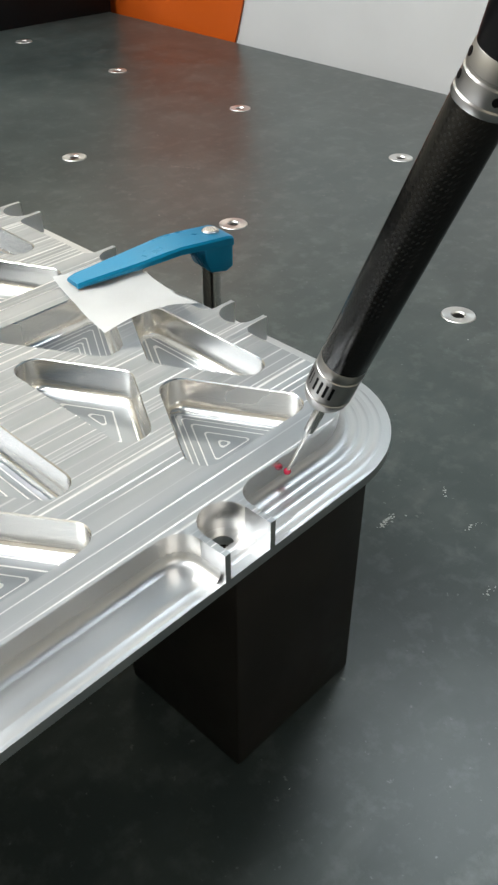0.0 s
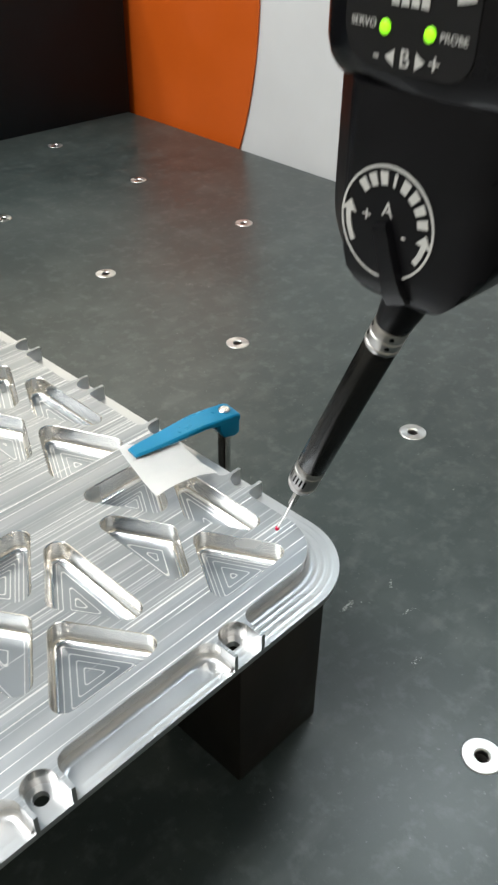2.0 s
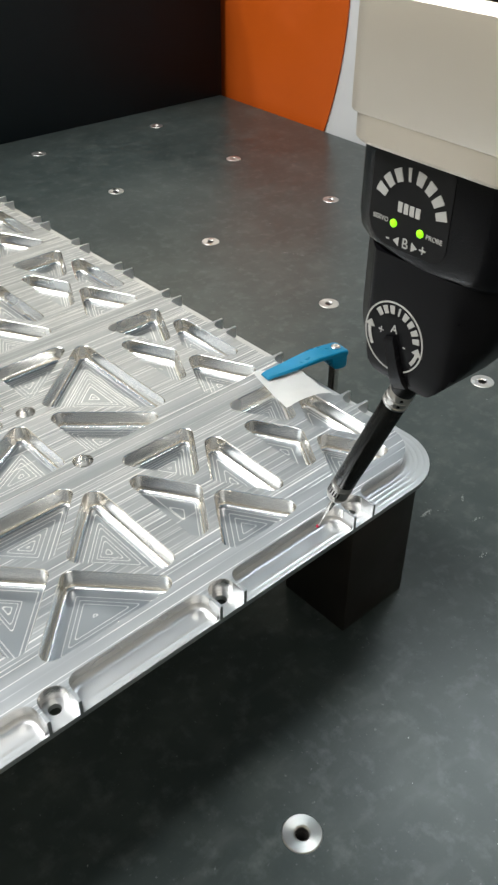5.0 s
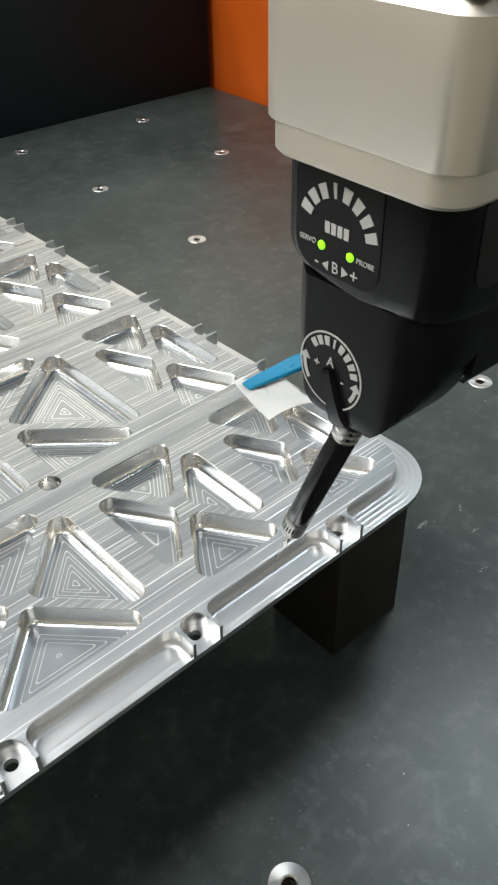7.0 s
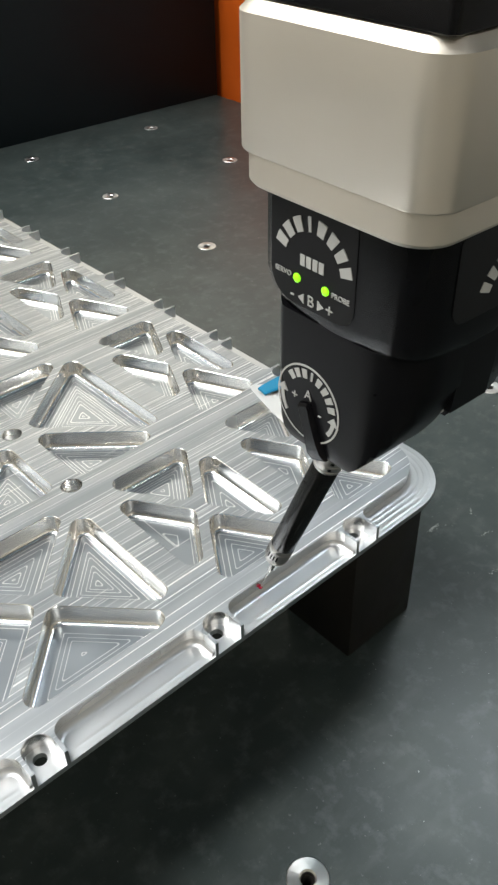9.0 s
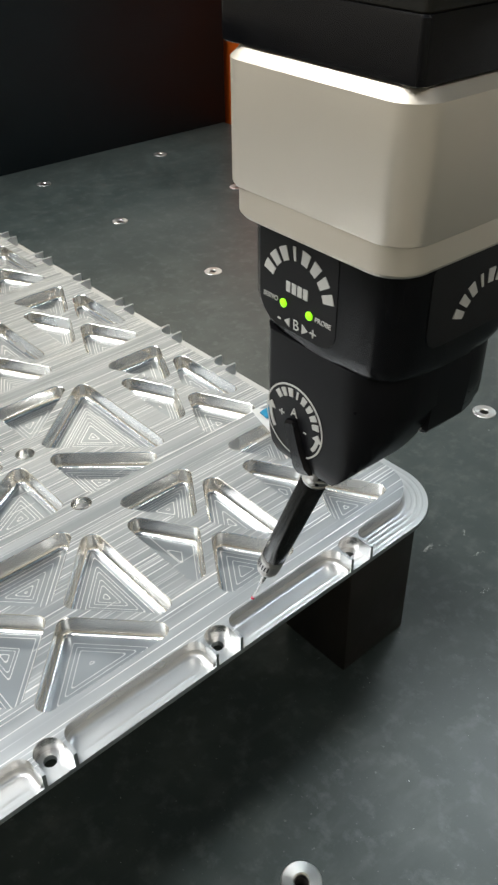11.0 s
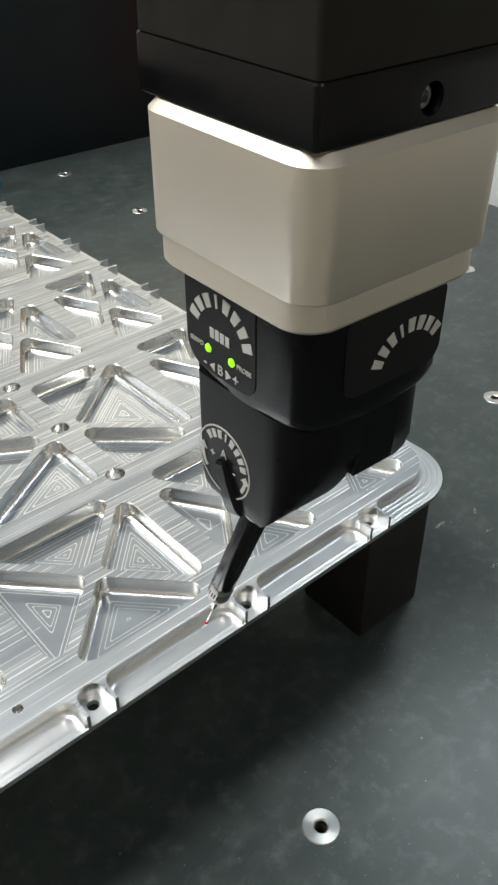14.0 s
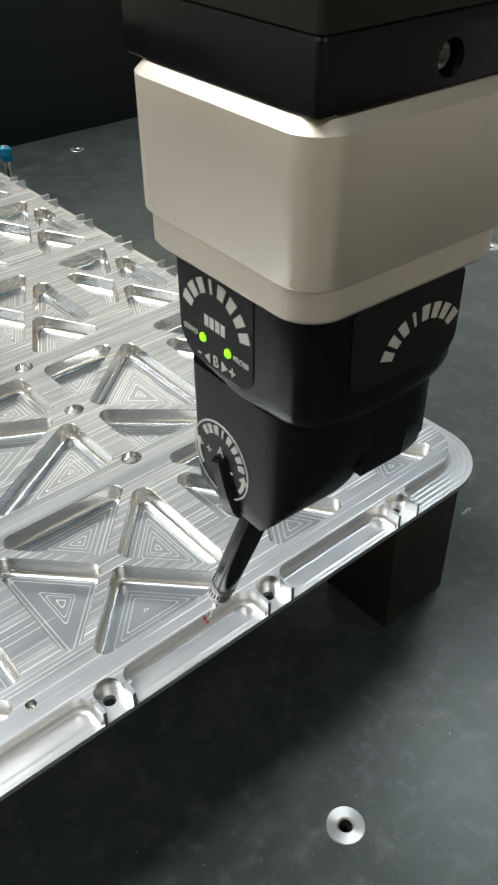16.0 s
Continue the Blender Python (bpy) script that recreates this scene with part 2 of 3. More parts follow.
def box(bm, x0, y0, z0, x1, y1, z1, bevel=0.0, seg=2):
    made = bmesh.ops.create_cube(bm, size=1.0)["verts"]
    bmesh.ops.transform(bm, matrix=Matrix.Translation(((x0 + x1) / 2, (y0 + y1) / 2, (z0 + z1) / 2)) @ Matrix.Diagonal((x1 - x0, y1 - y0, z1 - z0, 1)), verts=made)
    if bevel:
        edges = {e for v in made for e in v.link_edges}
        bmesh.ops.bevel(bm, geom=list(edges), offset=bevel, segments=seg, profile=0.5, affect="EDGES")


def tri_fill(bm, loops, z, mat=0, down=False):
    """Fills the first loop, less the others, at height z; returns the corners of each loop."""
    made = [ring(bm, lp, z) for lp in loops]
    flat = [v for r in made for v in r]
    for tri in tessellate_polygon([[Vector((x, y, 0)) for x, y in lp] for lp in loops]):
        vs = [flat[i] for i in tri]
        a, b, c = (v.co for v in vs)
        up = (b - a).cross(c - a).z
        if abs(up) < 1e-14:
            continue
        if (up < 0) != down:
            vs.reverse()
        try:
            bm.faces.new(vs).material_index = mat
        except ValueError:
            pass
    return made


# ---- room ----
def slab(name, x0, y0, z0, x1, y1, z1, mat, label, category, bevel=0.0):
    bm = bmesh.new()
    box(bm, x0, y0, z0, x1, y1, z1, bevel)
    return tagged(part(name, bm, mat), label, category, kind="structure")


slab("floor", -4.2, -3.0, -0.95, 2.6, 3.9, -0.85, FLOOR, "grey painted workshop floor", "floor")
slab("ceiling", -4.2, -3.0, 2.7, 2.6, 3.9, 2.8, CEILING, "unseen ceiling over the measuring room, tinted blue for the plate's reflections", "ceiling")
slab("wall_west", -4.3, -3.0, -0.85, -4.2, 3.9, 2.7, WALL, "plain pale painted wall", "wall")
slab("wall_east", 2.6, -3.0, -0.85, 2.7, 3.9, 2.7, WALL, "plain pale painted wall", "wall")
slab("wall_north", -4.2, 3.9, -0.85, 2.6, 4.0, 2.7, WALL, "plain pale painted wall", "wall")
slab("wall_south", -4.2, -3.1, -0.85, 2.6, -3.0, 2.7, WALL, "plain pale painted wall", "wall")

# ---- measuring table ----
TX0, TX1, TY0, TY1 = -0.93, 1.05, -1.35, 0.388
PITCH = 0.2
# the drilled pattern strays a few millimetres from its pitch
STRAY = {(1, -2): (-0.002, -0.005), (1, -1): (-0.008, 0.002), (0, 0): (-0.005, 0.004), (-1, 0): (0.002, 0.0), (-2, 0): (0.004, -0.001), (-4, 0): (0.005, -0.007), (-4, 1): (0.005, 0.001)}
INSERTS = [(PITCH * i + STRAY.get((i, j), (0, 0))[0], PITCH * j + STRAY.get((i, j), (0, 0))[1]) for i in range(-4, 5) for j in range(-6, 2)]
R_IN = 0.0104


def granite_table():
    top = empty("granite_table", pose(0, 0, 0), "dark grey granite measuring table with scuffed matt surface", "table", kind="structure")
    bm = bmesh.new()
    holes = [arc(x, y, R_IN + 0.0002, 0, 360, 28)[:-1] for x, y in INSERTS]
    outer = [(TX0, TY0), (TX1, TY0), (TX1, TY1), (TX0, TY1)]
    rims = tri_fill(bm, [outer] + holes, 0.0)
    for lp, r in zip(holes, rims[1:]):
        low = ring(bm, lp, -0.02)
        bridge(bm, r, low)
        bm.faces.new(low)
    c = 0.004
    ring1 = ring(bm, [(TX0 - c, TY0 - c), (TX1 + c, TY0 - c), (TX1 + c, TY1 + c), (TX0 - c, TY1 + c)], -c)
    ring2 = ring(bm, [(TX0 - c, TY0 - c), (TX1 + c, TY0 - c), (TX1 + c, TY1 + c), (TX0 - c, TY1 + c)], -0.2)
    bridge(bm, ring1, rims[0])
    bridge(bm, ring2, ring1)
    bm.faces.new(ring2[::-1])
    part("table_slab", bm, GRANITE, top)
    bm = bmesh.new()
    for x in (TX0 + 0.2, TX1 - 0.2):
        for y in (TY0 + 0.2, TY1 - 0.2):
            box(bm, x - 0.1, y - 0.1, -0.85, x + 0.1, y + 0.1, -0.2, 0.004)
    part("pedestal", bm, DARK_PANEL, top)
    return top


granite_table()


def blot(bm, x, y, size, turn, long=1.0, z=0.00012):
    """A thin irregular fleck lying on the table."""
    n = 9
    pts = []
    for k in range(n):
        a = 2 * math.pi * k / n
        r = size * (0.55 + 0.45 * random.random())
        u, v = r * math.cos(a) * long, r * math.sin(a)
        pts.append((x + u * math.cos(turn) - v * math.sin(turn), y + u * math.sin(turn) + v * math.cos(turn)))
    top, low = ring(bm, pts, z), ring(bm, pts, 0.00001)
    bm.faces.new(top)
    bridge(bm, low, top)


def scuffs():
    rnd = random.Random(5)
    marks = [(0.0795, -0.1760, 0.0785, -0.1655), (0.106, -0.150, 0.1075, -0.142), (0.087, -0.139, 0.0835, -0.1345), (0.132, -0.176, 0.1335, -0.170), (-0.32, 0.045, -0.30, 0.058)]
    for strong, (x0, y0, x1, y1) in enumerate(marks):
        bm = bmesh.new()
        n = 9 if strong else 34
        for k in range(n):
            u = k / (n - 1)
            blot(bm, x0 + (x1 - x0) * u + rnd.gauss(0, 0.0007), y0 + (y1 - y0) * u + rnd.gauss(0, 0.0005), rnd.choice((0.0002, 0.0003, 0.0004, 0.0005)), rnd.uniform(0, 3), rnd.uniform(1, 2))
        tagged(part("scuff_mark", bm, CHALK), "pale dusty scuff on the dark granite", "scuff", kind="stuff")
    bm = bmesh.new()
    for k in range(170):
        x, y = rnd.uniform(-0.45, 0.36), rnd.uniform(-0.62, 0.3)
        blot(bm, x, y, rnd.choice((0.0002, 0.0003, 0.0003, 0.0005)), rnd.uniform(0, 3), rnd.uniform(1, 1.8))
    tagged(part("dust_specks", bm, CHALK), "pale dust specks scattered on the granite table", "dust", kind="stuff")


scuffs()


def threaded_insert(m):
    ob = empty("threaded_insert", m, "bright steel threaded insert set flush in the granite", "insert", "threaded inserts in the table")
    bm = bmesh.new()
    lathe(bm, [(R_IN, -0.012), (R_IN, 0.0001), (R_IN - 0.0004, 0.0005), (0.0044, 0.0005), (0.0036, -0.0004), (0.0035, -0.0034)], 36)
    part("collar", bm, TURNED, ob)
    bm = bmesh.new()
    prof = [(0.0035, -0.0034)]
    for k in range(8):
        prof += [(0.0031, -0.0040 - k * 0.0011), (0.0035, -0.0046 - k * 0.0011)]
    lathe(bm, prof + [(0.0, -0.0132)], 24)
    part("thread", bm, BLOCK, ob, "dark threaded bore")
    return ob


first_insert = threaded_insert(pose(*INSERTS[0], 0))
for k, (x, y) in enumerate(INSERTS[1:]):
    copy_thing(first_insert, pose(x, y, 0, 0, 0, 37 * k % 360))

# ---- machine panels behind the table ----
slab("machine_panel_dark", -1.06, -1.3, -0.2, -0.867, 0.392, 0.240, DARK_PANEL, "matt black machine panel along the table edge", "panel", 0.002)


def colour_panel():
    top = empty("machine_panel_back", pose(0, 0.402, 0), "white machine cover with an orange curved field", "panel", kind="structure")
    bm = bmesh.new()
    box(bm, -1.06, 0.004, -0.5, 0.9, 0.03, 0.34, 0.002)
    part("cover", bm, WHITE, top)
    bm = bmesh.new()
    cx, cz, r = -1.187, 0.20, 0.60
    edge = [(cx + r * math.cos(radians(a)), cz + r * math.sin(radians(a))) for a in range(-54, 12, 2)]
    pts = [(-1.055, -0.285)] + edge + [(-1.055, 0.325)]
    front = [bm.verts.new((x, 0.001, z)) for x, z in pts]
    back = [bm.verts.new((x, 0.0035, z)) for x, z in pts]
    bm.faces.new(front)
    bridge(bm, front, back)
    part("orange_field", bm, ORANGE, top, "orange painted field with a curved edge")


colour_panel()

# ---- machined plate: local x runs along its front edge, y into it ----
H, FLOOR_Z, FLANGE, UNDER = 0.1120, 0.1016, 0.1034, 0.1004
PLATE = pose(0.11925, -0.30166, 0, 0, 0, -87.86)


def mm(pts):
    """Plate plan in millimetres along the front edge and into the plate, to local metres."""
    return [(p * 0.000984, -q * 0.000961) for p, q in pts]


def flange_mm(pts):
    return [(p * 0.00099 - 0.0024, -q * 0.000975 - 0.0016) for p, q in pts]


def clip(poly, line):
    """The part of a polygon on the positive side of a*x + b*y + c."""
    a, b, c = line
    out = []
    for (x0, y0), (x1, y1) in zip(poly, poly[1:] + poly[:1]):
        d0, d1 = a * x0 + b * y0 + c, a * x1 + b * y1 + c
        if d0 >= 0:
            out.append((x0, y0))
        if (d0 >= 0) != (d1 >= 0):
            s = d0 / (d0 - d1)
            out.append((x0 + s * (x1 - x0), y0 + s * (y1 - y0)))
    return out


def side(p, q, keep, gap):
    """The line through p and q, gap clear of it, on the side of the point keep."""
    dx, dy = q[0] - p[0], q[1] - p[1]
    n = math.hypot(dx, dy)
    a, b = -dy / n, dx / n
    c = -(a * p[0] + b * p[1])
    if a * keep[0] + b * keep[1] + c < 0:
        a, b, c = -a, -b, -c
    return a, b, c - gap


RIB = 3.1


def crossed_cell(x0, y0, x1, y1):
    """Four triangles left by the two diagonal ribs of a cell."""
    rect = [(x0, y0), (x1, y0), (x1, y1), (x0, y1)]
    mid = ((x0 + x1) / 2, (y0 + y1) / 2)
    out = []
    for keep in ((mid[0], y0), (x1, mid[1]), (mid[0], y1), (x0, mid[1])):
        poly = clip(rect, side((x0, y0), (x1, y1), keep, RIB))
        out.append(clip(poly, side((x0, y1), (x1, y0), keep, RIB)))
    return out


def fan_cell(x0, y0, x1, y1, hub, far):
    """Three pockets left by two ribs that run from a hub on one side to the corners of the far side."""
    rect = [(x0, y0), (x1, y0), (x1, y1), (x0, y1)]
    a, b = (far, y0), (far, y1)
    mid = (y0 + y1) / 2
    near = x0 if far == x1 else x1
    big = clip(clip(rect, side(hub, a, (far, mid), RIB)), side(hub, b, (far, mid), RIB))
    return [big, clip(rect, side(hub, a, (near, y0), RIB)), clip(rect, side(hub, b, (near, y1), RIB))]


def inset(poly, d):
    n, lines = len(poly), []
    area = sum(x0 * y1 - x1 * y0 for (x0, y0), (x1, y1) in zip(poly, poly[1:] + poly[:1])) / 2
    sign = 1 if area > 0 else -1
    for (x0, y0), (x1, y1) in zip(poly, poly[1:] + poly[:1]):
        ln = math.hypot(x1 - x0, y1 - y0)
        a, b = -(y1 - y0) / ln * sign, (x1 - x0) / ln * sign
        lines.append((a, b, -(a * x0 + b * y0) - d))
    out = []
    for (a1, b1, c1), (a2, b2, c2) in zip(lines[-1:] + lines[:-1], lines):
        det = a1 * b2 - a2 * b1
        out.append(((b1 * c2 - b2 * c1) / det, (a2 * c1 - a1 * c2) / det))
    ok = all(a * x + b * y + c > -1e-6 for a, b, c in lines for x, y in out)
    return out if ok else None


def rounded(poly, r, n=7):
    out = []
    k = len(poly)
    for i in range(k):
        p0, p1, p2 = (Vector(poly[(i + j) % k]) for j in (-1, 0, 1))
        u, v = (p0 - p1).normalized(), (p2 - p1).normalized()
        half = math.acos(max(-1, min(1, u.dot(v)))) / 2
        t = min(r / math.tan(half), 0.45 * min((p0 - p1).length, (p2 - p1).length))
        rr = t * math.tan(half)
        centre = p1 + (u + v).normalized() * (rr / math.sin(half))
        a, b = p1 + u * t - centre, p1 + v * t - centre
        a0 = math.atan2(a.y, a.x)
        da = (math.atan2(b.y, b.x) - a0 + math.pi) % (2 * math.pi) - math.pi
        out += [(centre.x + rr * math.cos(a0 + da * s / n), centre.y + rr * math.sin(a0 + da * s / n)) for s in range(n + 1)]
    return out


def clean(poly):
    out = []
    for p in poly:
        if not out or math.hypot(p[0] - out[-1][0], p[1] - out[-1][1]) > 0.4:
            out.append(p)
    if math.hypot(out[0][0] - out[-1][0], out[0][1] - out[-1][1]) < 0.4:
        out.pop()
    area = sum(x0 * y1 - x1 * y0 for (x0, y0), (x1, y1) in zip(out, out[1:] + out[:1]))
    return out if area > 0 else out[::-1]


COLUMNS = [(-60, -2), (16, 83), (99, 196.5), (217.5, 308), (323, 389)]
ROWS_Q = [(16.5, 120), (137, 258), (277, 399), (419, 541), (561, 683)]
HUB_Q = 200
P0, P1, Q0, Q1 = -80, 404, -11.5, 700
FIN_P, FIN_Q = -81.0, -10.0
FRONT_BORES = [0, 96, 192, 288]
SIDE_BORES = [70 + 66 * k for k in range(9)]


def pockets():
    out = []
    for ci, (x0, x1) in enumerate(COLUMNS):
        for ri, (y0, y1) in enumerate(ROWS_Q):
            if ri == 1 and ci == 1:
                out += fan_cell(x0, y0, x1, y1, (85.5, HUB_Q), x0)
            elif ri == 1 and ci == 2:
                out += fan_cell(x0, y0, x1, y1, (96.5, HUB_Q), x1)
            else:
                out += crossed_cell(x0, y0, x1, y1)
    return [clean(p) for p in out if len(p) > 2]


def land_outline():
    """The raised land in plan: notched by bores and edge pockets along two sides."""
    rear, fin0, fin1, rb = 5.5, 6.9, 8.7, 7.0
    out = [(P1, Q1)]
    pts = [(P1, rear)]
    for p in FRONT_BORES[::-1]:
        pts += arc(p + fin1 + 7, rear - 7, 7, 90, 180, 6)
        pts += [(p + fin1, FIN_Q), (p + fin0, FIN_Q)]
        pts += arc(p, -1.0, rb, 0, 180, 14)
        pts += [(p - fin0, FIN_Q), (p - fin1, FIN_Q)]
        pts += arc(p - fin1 - 7, rear - 7, 7, 0, 90, 6)
    land = -69.0
    pts += [(x, y) for x, y in arc(land + 26, rear + 26, 26, 270, 180, 12)]
    for q in SIDE_BORES:
        pts += arc(land - 4, q - fin1 - 4, 4, 0, 90, 4)
        pts += [(FIN_P, q - fin1), (FIN_P, q - fin0)]
        pts += arc(-76.5, q, rb, -90, 90, 12)
        pts += [(FIN_P, q + fin0), (FIN_P, q + fin1)]
        pts += arc(land - 4, q + fin1 + 4, 4, -90, 0, 4)
    pts += [(land, Q1)]
    return out + pts


def machined_plate():
    top = empty("machined_plate", PLATE, "bright milled aluminium plate with triangular rib pockets", "machined plate")

    def z_ring(bm, pts, z):
        return ring(bm, mm(pts), z)

    bm = bmesh.new()
    shapes = pockets()
    bores = [(91, 133), (91, HUB_Q), (91, 268), (222, 15.6), (206, 268)]
    rims = []
    for poly in shapes:
        rims.append(mm(rounded(inset(poly, -0.35), 6.2)))
    for p, q in bores:
        r = 2.6 if p == 222 else 6.2
        rims.append(mm(arc(p, q, r, 0, 360, 28)[:-1]))
    outline = mm(land_outline())
    made = tri_fill(bm, [outline] + rims, H, 0)
    low = ring(bm, outline, FLANGE)
    for i in range(len(outline)):
        j = (i + 1) % len(outline)
        (x0, y0), (x1, y1) = outline[i], outline[j]
        fin = min(-y0, -y1) < 0 and max(-y0, -y1) < 0.000961 * (FIN_Q + 1)
        f = bm.faces.new((made[0][i], made[0][j], low[j], low[i]))
        # front bore walls coloured duller against glare, side walls coloured as if lit
        f.material_index = 2 if fin or max(-y0, -y1) < -0.0005 else 3 if max(x0, x1) < -0.066 else 1
    rnd = random.Random(8)
    for poly, rim in zip(shapes, made[1:]):
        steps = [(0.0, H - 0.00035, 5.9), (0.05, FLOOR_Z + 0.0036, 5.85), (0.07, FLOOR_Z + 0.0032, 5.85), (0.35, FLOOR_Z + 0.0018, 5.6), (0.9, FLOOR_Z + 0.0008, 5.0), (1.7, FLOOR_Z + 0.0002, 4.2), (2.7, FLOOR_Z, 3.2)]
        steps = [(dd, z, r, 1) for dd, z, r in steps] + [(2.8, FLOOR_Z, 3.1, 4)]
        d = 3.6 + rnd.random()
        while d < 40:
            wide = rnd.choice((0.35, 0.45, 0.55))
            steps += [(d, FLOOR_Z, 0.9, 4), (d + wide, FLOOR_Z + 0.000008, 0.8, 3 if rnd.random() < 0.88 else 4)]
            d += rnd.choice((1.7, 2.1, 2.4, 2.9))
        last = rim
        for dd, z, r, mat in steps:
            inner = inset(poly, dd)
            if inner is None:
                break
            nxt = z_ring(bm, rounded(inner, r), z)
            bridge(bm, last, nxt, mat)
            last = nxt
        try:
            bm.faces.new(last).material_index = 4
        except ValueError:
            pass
    for (p, q), rim in zip(bores, made[1 + len(shapes):]):
        r = 2.6 if p == 222 else 6.2
        n = 28
        a = z_ring(bm, arc(p, q, r - 0.1, 0, 360, n)[:-1], FLOOR_Z + 0.0008)
        bridge(bm, rim, a, 1)
        b = z_ring(bm, arc(p, q, r * 0.55, 0, 360, n)[:-1], FLOOR_Z)
        bridge(bm, a, b, 1)
        c = z_ring(bm, arc(p, q, r * 0.5, 0, 360, n)[:-1], UNDER)
        bridge(bm, b, c, 1)
    bmesh.ops.recalc_face_normals(bm, faces=bm.faces)
    part("ribbed_land", bm, [TOP, POCKET, EDGE, LIT_CUT, POCKET_FLOOR], top)

    bm = bmesh.new()
    outer = flange_mm([(P1, Q1), (P1, Q0)] + arc(P0 + 38, Q0 + 38, 38, 270, 180, 18) + [(P0, Q1)])
    inner = mm([(P1 - 4, Q1 - 4), (P1 - 4, 12)] + arc(-65 + 24, 12 + 24, 24, 270, 180, 10) + [(-65, Q1 - 4)])
    holes = [mm(arc(p, 0, 3.1, 0, 360, 20)[:-1]) for p in FRONT_BORES] + [mm(arc(-76.5, q, 2.6, 0, 360, 20)[:-1]) for q in SIDE_BORES]
    made = tri_fill(bm, [outer, inner] + holes, FLANGE, 0)
    a = ring(bm, outer, UNDER)
    bridge(bm, made[0], a, 1)
    bottom = tri_fill(bm, [outer] + holes, UNDER, 1, True)
    for h_top, h_low in zip(made[2:], bottom[1:]):
        bridge(bm, h_top, h_low, 0)
    bmesh.ops.remove_doubles(bm, verts=bm.verts, dist=1e-6)
    part("flange", bm, [FLANGE_METAL, EDGE], top, "thin flange round the plate's edge")

    # rounded foot of each edge pocket's wall, and low ridges left along its open side
    rear, fin1 = 5.5, 8.7
    ends = FRONT_BORES + [384]
    paths = []
    for a, b in zip(ends, ends[1:]):
        paths.append([(a + fin1, -8.5)] + arc(a + fin1 + 7, rear - 7, 7, 180, 90, 8) + arc(b - fin1 - 7, rear - 7, 7, 90, 0, 8) + [(b - fin1, -8.5)])
    paths.append([(-69.0, 56.0)] + arc(-69.0 + 26, rear + 26, 26, 180, 270, 14) + arc(-fin1 - 7, rear - 7, 7, 90, 0, 8) + [(-fin1, -8.5)])
    section = [(-0.02, 3.0), (0.25, 1.7), (0.8, 0.75), (1.6, 0.2), (2.9, 0.02)]
    for path in paths:
        bm = bmesh.new()
        strips = []
        for k, (x, y) in enumerate(path):
            ax, ay = path[max(0, k - 1)]
            bx, by = path[min(len(path) - 1, k + 1)]
            n = math.hypot(bx - ax, by - ay)
            nx, ny = (by - ay) / n, -(bx - ax) / n
            strips.append([bm.verts.new((*mm([(x + nx * d, y + ny * d)])[0], FLANGE + h / 1000)) for d, h in section])
        for a, b in zip(strips, strips[1:]):
            for k in range(len(section) - 1):
                bm.faces.new((a[k], b[k], b[k + 1], a[k + 1]))
        bmesh.ops.recalc_face_normals(bm, faces=bm.faces)
        if sum(f.normal.z for f in bm.faces) < 0:
            bmesh.ops.reverse_faces(bm, faces=bm.faces)
        part("pocket_cove", bm, FLANGE_METAL, top)
    # shallow cutter marks that follow the rounded corner
    for d in (3.6, 7.2, 10.4, 13.4):
        bm = bmesh.new()
        path = [(30 - 3 * d, Q0 + d), (-10, Q0 + d)] + arc(P0 + 38, Q0 + 38, 38 - d, 270, 180, 18) + [(P0 + d, 50 - d)]
        strips = []
        for k, (x, y) in enumerate(path):
            ax, ay = path[max(0, k - 1)]
            bx, by = path[min(len(path) - 1, k + 1)]
            n = math.hypot(bx - ax, by - ay)
            nx, ny = (by - ay) / n, -(bx - ax) / n
            strips.append([bm.verts.new((*flange_mm([(x + nx * e, y + ny * e)])[0], FLANGE + h / 1000)) for e, h in ((-0.8, 0.005), (-0.2, 0.14), (0.3, 0.14), (1.3, 0.005))])
        for a, b in zip(strips, strips[1:]):
            for k in range(3):
                bm.faces.new((a[k], b[k], b[k + 1], a[k + 1]))
        bmesh.ops.recalc_face_normals(bm, faces=bm.faces)
        if sum(f.normal.z for f in bm.faces) < 0:
            bmesh.ops.reverse_faces(bm, faces=bm.faces)
        part("cutter_mark", bm, FLANGE_METAL, top)
    spans = [(-44, -19)] + [(a + 19, b - 19) for a, b in zip(ends, ends[1:])]
    for a0, a1 in spans:
        bm = bmesh.new()
        prof = [(-9.7, 0.0), (-9.3, 0.16), (-8.7, 0.16), (-8.2, 0.04), (-6.6, 0.04), (-6.3, 0.16), (-5.8, 0.16), (-5.4, 0.03), (-4.2, 0.0)]
        rings = [[(*mm([(a, q)])[0], FLANGE + h * k / 1000 + 0.00002) for q, h in prof] for a, k in ((a0 - 6, 0.02), (a0, 0.6), (a0 + 4, 1), (a1 - 4, 1), (a1, 0.6), (a1 + 6, 0.02))]
        loft(bm, rings)
        bmesh.ops.recalc_face_normals(bm, faces=bm.faces)
        part("edge_ridge", bm, FLANGE_METAL, top)
    return top


machined_plate()


def support_block():
    bm = bmesh.new()
    box(bm, -0.0525, -0.0003, 0, 0, 0.0555, UNDER, 0.0012)
    ob = tagged(part("support_block", bm, BLOCK), "black steel block standing under the plate's corner", "support block")
    ob.matrix_basis = pose(0.1188, -0.2963, 0, 0, 0, 2.0)


support_block()


